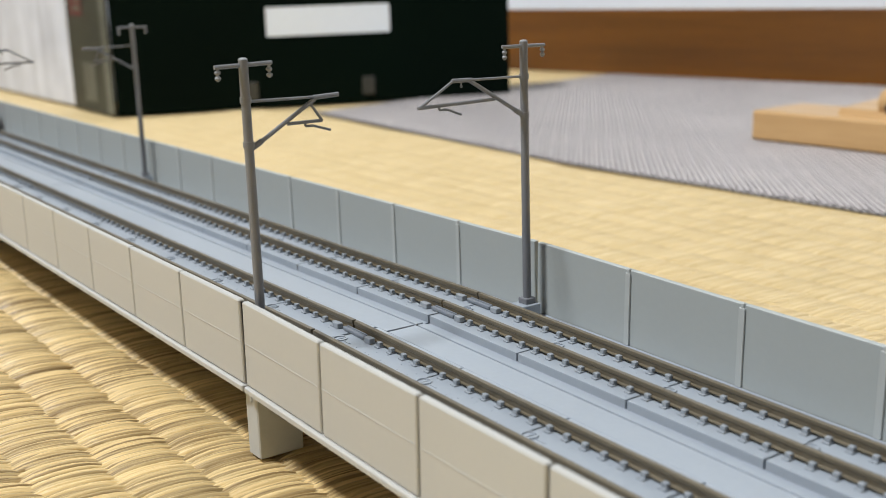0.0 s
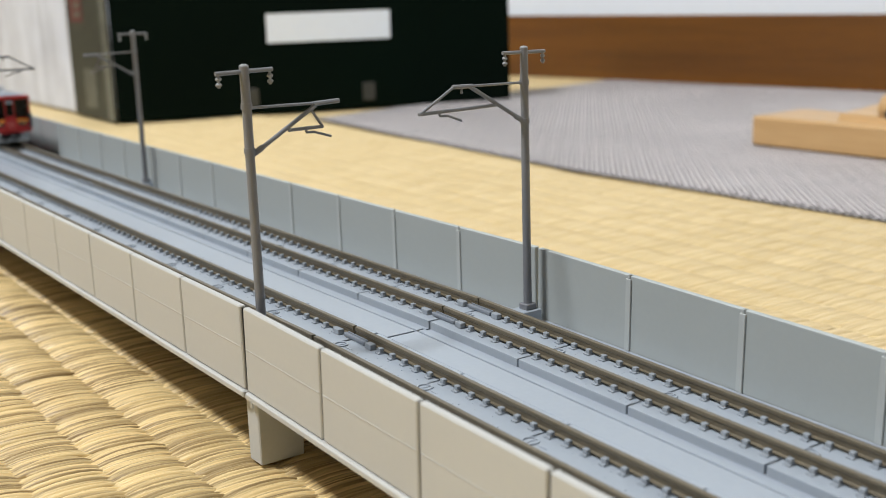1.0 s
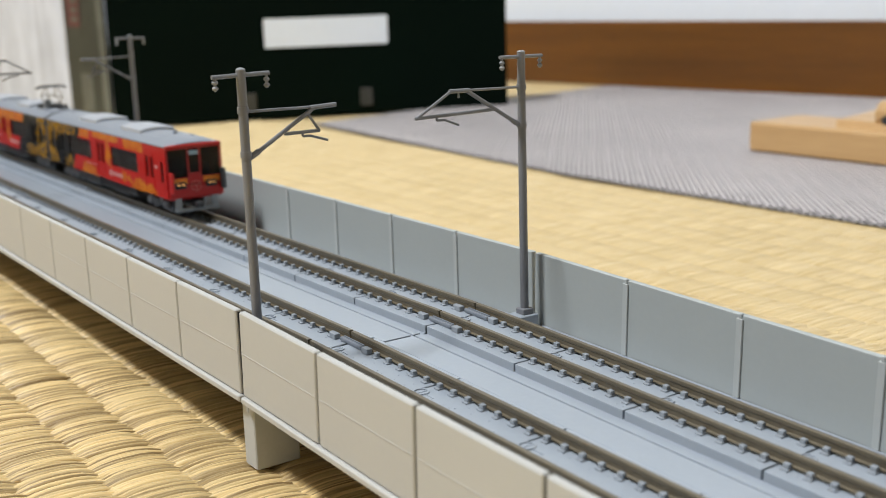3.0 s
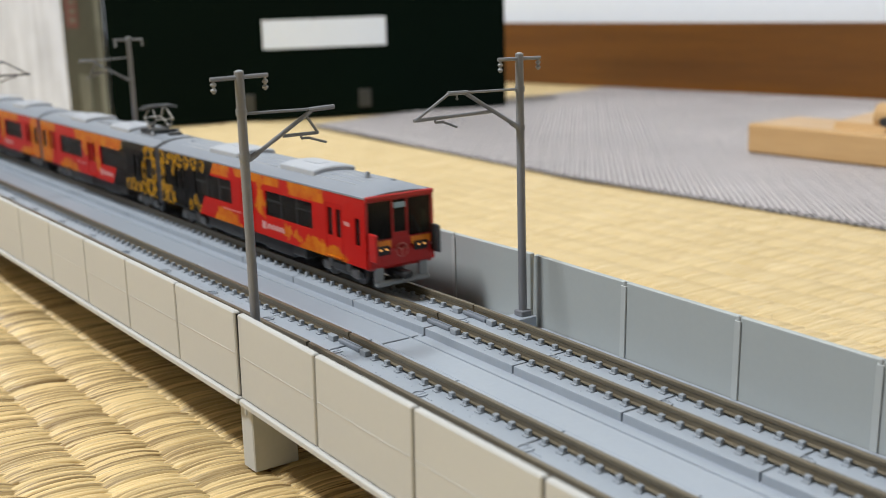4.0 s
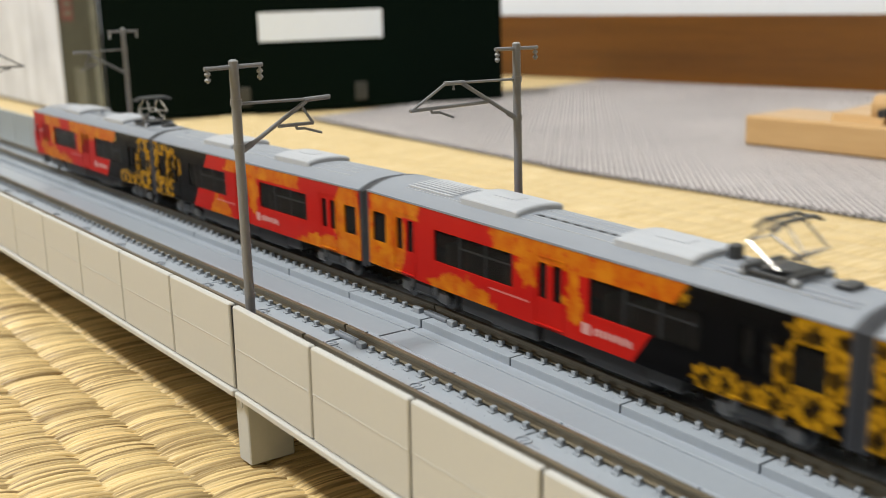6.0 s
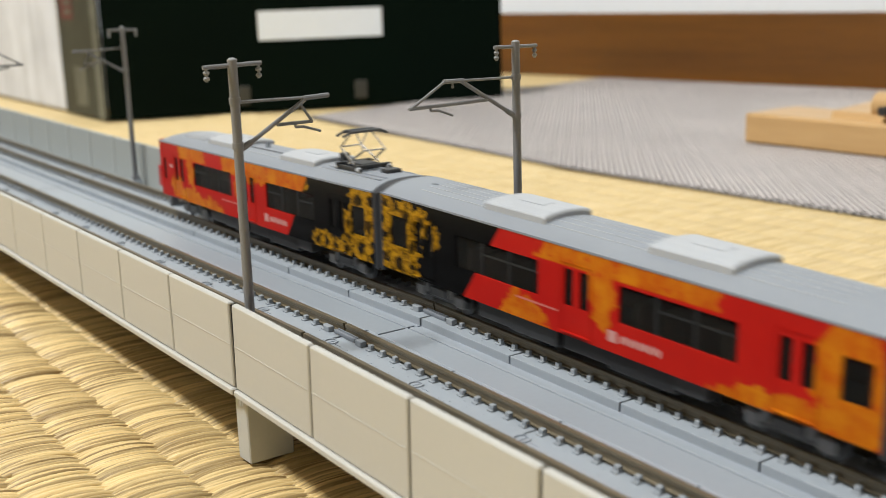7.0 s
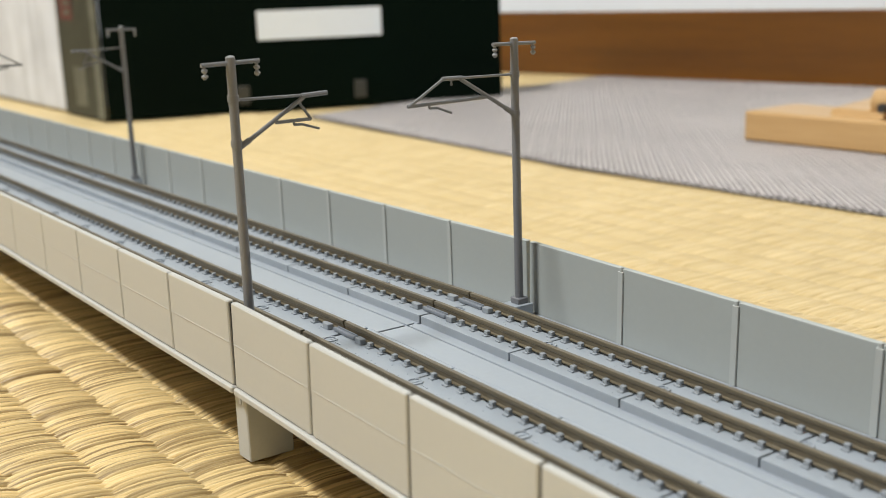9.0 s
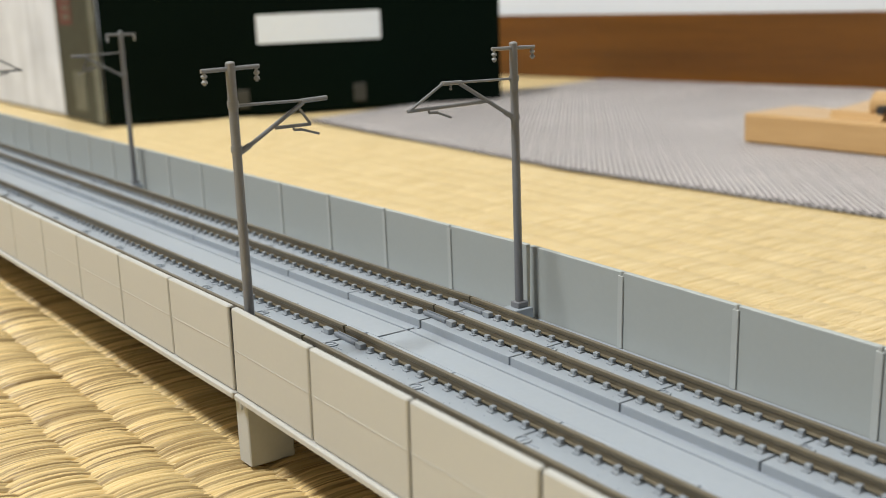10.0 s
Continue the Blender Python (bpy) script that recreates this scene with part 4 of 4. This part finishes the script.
def cab_end(c, e, paint):
    """The driver's end: framed windscreen, orange band, lights, skirt and bellows plates."""
    h = CAR / 2

    def bx(s, x0, x1, *r):
        a, b = sorted((e * (h + x0), e * (h + x1)))
        return s.box(a, b, *r)

    part("front_panel", bx(bx(Shape(), -1.6, 0.5, -HALF + 0.1, HALF - 0.1, LOW - 0.6, 10.8, 0.8), -0.8, 0.1, -HALF + 0.1, HALF - 0.1, 10.8, 13.0), RED, c, "red front panel")
    part("orange_band", bx(bx(Shape(), -0.1, 0.35, -8.3, -2.9, 10.9, 12.7), -0.1, 0.35, 2.9, 8.3, 10.9, 12.7), HEAD_BAND, c, "orange band above the headlights")
    fr = Shape()
    bx(fr, -0.8, 0.2, -HALF + 0.1, HALF - 0.1, 22.2, EAVE, 0.2)
    for y in (-9.1, 9.1):
        bx(fr, -0.8, 0.05, min(y * 0.98, y * 1.05), max(y * 0.98, y * 1.05), 13.0, 22.2)
    part("front_frame", fr, RED, c, "red windscreen frame")
    part("brow", bx(Shape(), -0.3, 0.7, -HALF + 0.1, HALF - 0.1, 22.5, EAVE + 0.5, 0.25), RED, c, "red roof brow")
    for y0, y1 in ((-8.95, -2.35), (2.35, 8.95), (-1.8, 1.8)):
        part("windscreen", bx(Shape(), -0.5, -0.2, y0, y1, 13.0 if abs(y0) > 2 else 14.3, 22.2), GLASS, c, "dark windscreen pane")
    part("front_door_frame", bx(bx(bx(Shape(), -0.6, 0.0, -2.35, -1.8, 13, 22.2), -0.6, 0.0, 1.8, 2.35, 13, 22.2), -0.6, 0.0, -1.8, 1.8, 13.0, 14.3), RED, c)
    part("destination_sign", bx(Shape(), -0.15, 0.1, -1.6, 1.6, 20.2, 21.5), SIGN, c, "small pale blue destination sign")
    part("cab_back", bx(Shape(), -9.0, -8.6, -HALF + 0.8, HALF - 0.8, LOW, EAVE), DARK, c)
    for y in (-5.4, 5.4):
        hl = part("headlight_housing", bx(Shape(), 0.2, 0.9, y - 2.0, y + 2.0, 9.3, 11.5, 0.25), UNDER, c, "black headlight housing")
        for dy in (-0.8, 0.8):
            a = Shape().tube((e * (h + 0.8), y + dy, 10.7), (e * (h + 1.05), y + dy, 10.7), 0.3, n=12)
            part("headlight", a, HEADLIGHT if e > 0 else DARK, hl, "round headlight")
    ring = Shape()
    for i in range(10):
        w0, w1 = 2 * math.pi * i / 10, 2 * math.pi * (i + 1) / 10
        ring.tube((e * (h + 0.5), 1.7 * math.cos(w0), 10.0 + 1.7 * math.sin(w0)), (e * (h + 0.5), 1.7 * math.cos(w1), 10.0 + 1.7 * math.sin(w1)), 0.16, n=5)
    for w in range(3):
        ring.tube((e * (h + 0.5), 0, 10.0), (e * (h + 0.5), 1.2 * math.cos(2.1 * w + 0.5), 10.0 + 1.2 * math.sin(2.1 * w + 0.5)), 0.22, n=5)
    part("front_emblem", ring, PINK_INK, c, "round whitish outline emblem")
    for y in (-5.6, 5.6):
        part("wiper", Shape().tube((e * (h + 0.1), y, 13.2), (e * (h + 0.1), y * 0.6, 18.0), 0.14, n=5), UNDER, c)
    # both plates are red; the far one's shade is put in as a dark material
    for y in (-8.9, 8.9):
        part("bellows_plate", bx(Shape(), 0.4, 3.7, y - 0.4, y + 0.4, 8.4, 15.2, 0.25), RED if y < 0 else DARK, c, "upright bellows plate at the front corner")
    sk = Shape()
    bx(sk, -0.6, 0.9, -7.6, 7.6, 1.7, 3.0, 0.35)
    for y in (-6.3, 6.3):
        bx(sk, -0.8, 0.2, y - 1.1, y + 1.1, 2.6, LOW + 0.2)
    part("skirt", sk, SKIRT, c, "grey front skirt")
    part("coupler", bx(Shape(), -2.0, 3.2, -1.3, 1.3, 3.2, 5.0, 0.4), DARK, c, "dark coupler")
    for y, d in ((0.0, 14.0), (3.0, 7.0)) if e > 0 else ((0.0, 57.0),):
        part("antenna", Shape().tube((e * (h - d), y, CROWN - 0.5), (e * (h - d), y, CROWN + (1.5 if d > 10 else 0.2)), 0.9, 0.55, 10), ROOF, c, smooth=True)


HEAD_BAND = material("orange_paint", (0.75, 0.24, 0.015), 0.35, spot=0.25, grain=500, stain=200)
SIGN = material("sign_blue_grey", (0.30, 0.42, 0.50), 0.3)

# ends with a cab, dark-print ends, pantographs, from the front of the train
CARS = [rail_car(1, -1, False), rail_car(0, 1, True), rail_car(0, -1, False), rail_car(-1, 1, True)]
SPACING = 131.2
YTRACK = (RAILS[2] + RAILS[3]) / 2 - 0.5


def track(x):
    """The middle of the far track at rail level, x millimetres along."""
    k = max(0.0, x)
    return Vector((x, YTRACK + KINK_Y * k, ZRAIL + KINK_Z * k))


def car_pose(middle):
    a, b = track(middle - 46.0), track(middle + 46.0)
    d, p = b - a, (a + b) / 2
    return mm(p.x, p.y, p.z, 0, math.degrees(math.atan2(-d.z, d.x)), math.degrees(math.atan2(d.y, d.x)))


def nose(t):
    """Where the front of the train is, in millimetres."""
    return -476.5 + 97.26 * t + 4.78 * t * t - 0.1826 * t ** 3 - 0.8 / (1 + math.exp(-8 * (t - 5.3))) + 1.4 / (1 + math.exp(-4 * (t - 6.7))) - 1.5 / (1 + math.exp(-8 * (t - 8.0))) + 1.3 * math.exp(-16 * (t - 7.5) ** 2)


def motions():
    for i, c in enumerate(CARS):
        walk(c, [(k / 4, car_pose(nose(k / 4) - CAR / 2 - i * SPACING)) for k in range(41)])


motions()
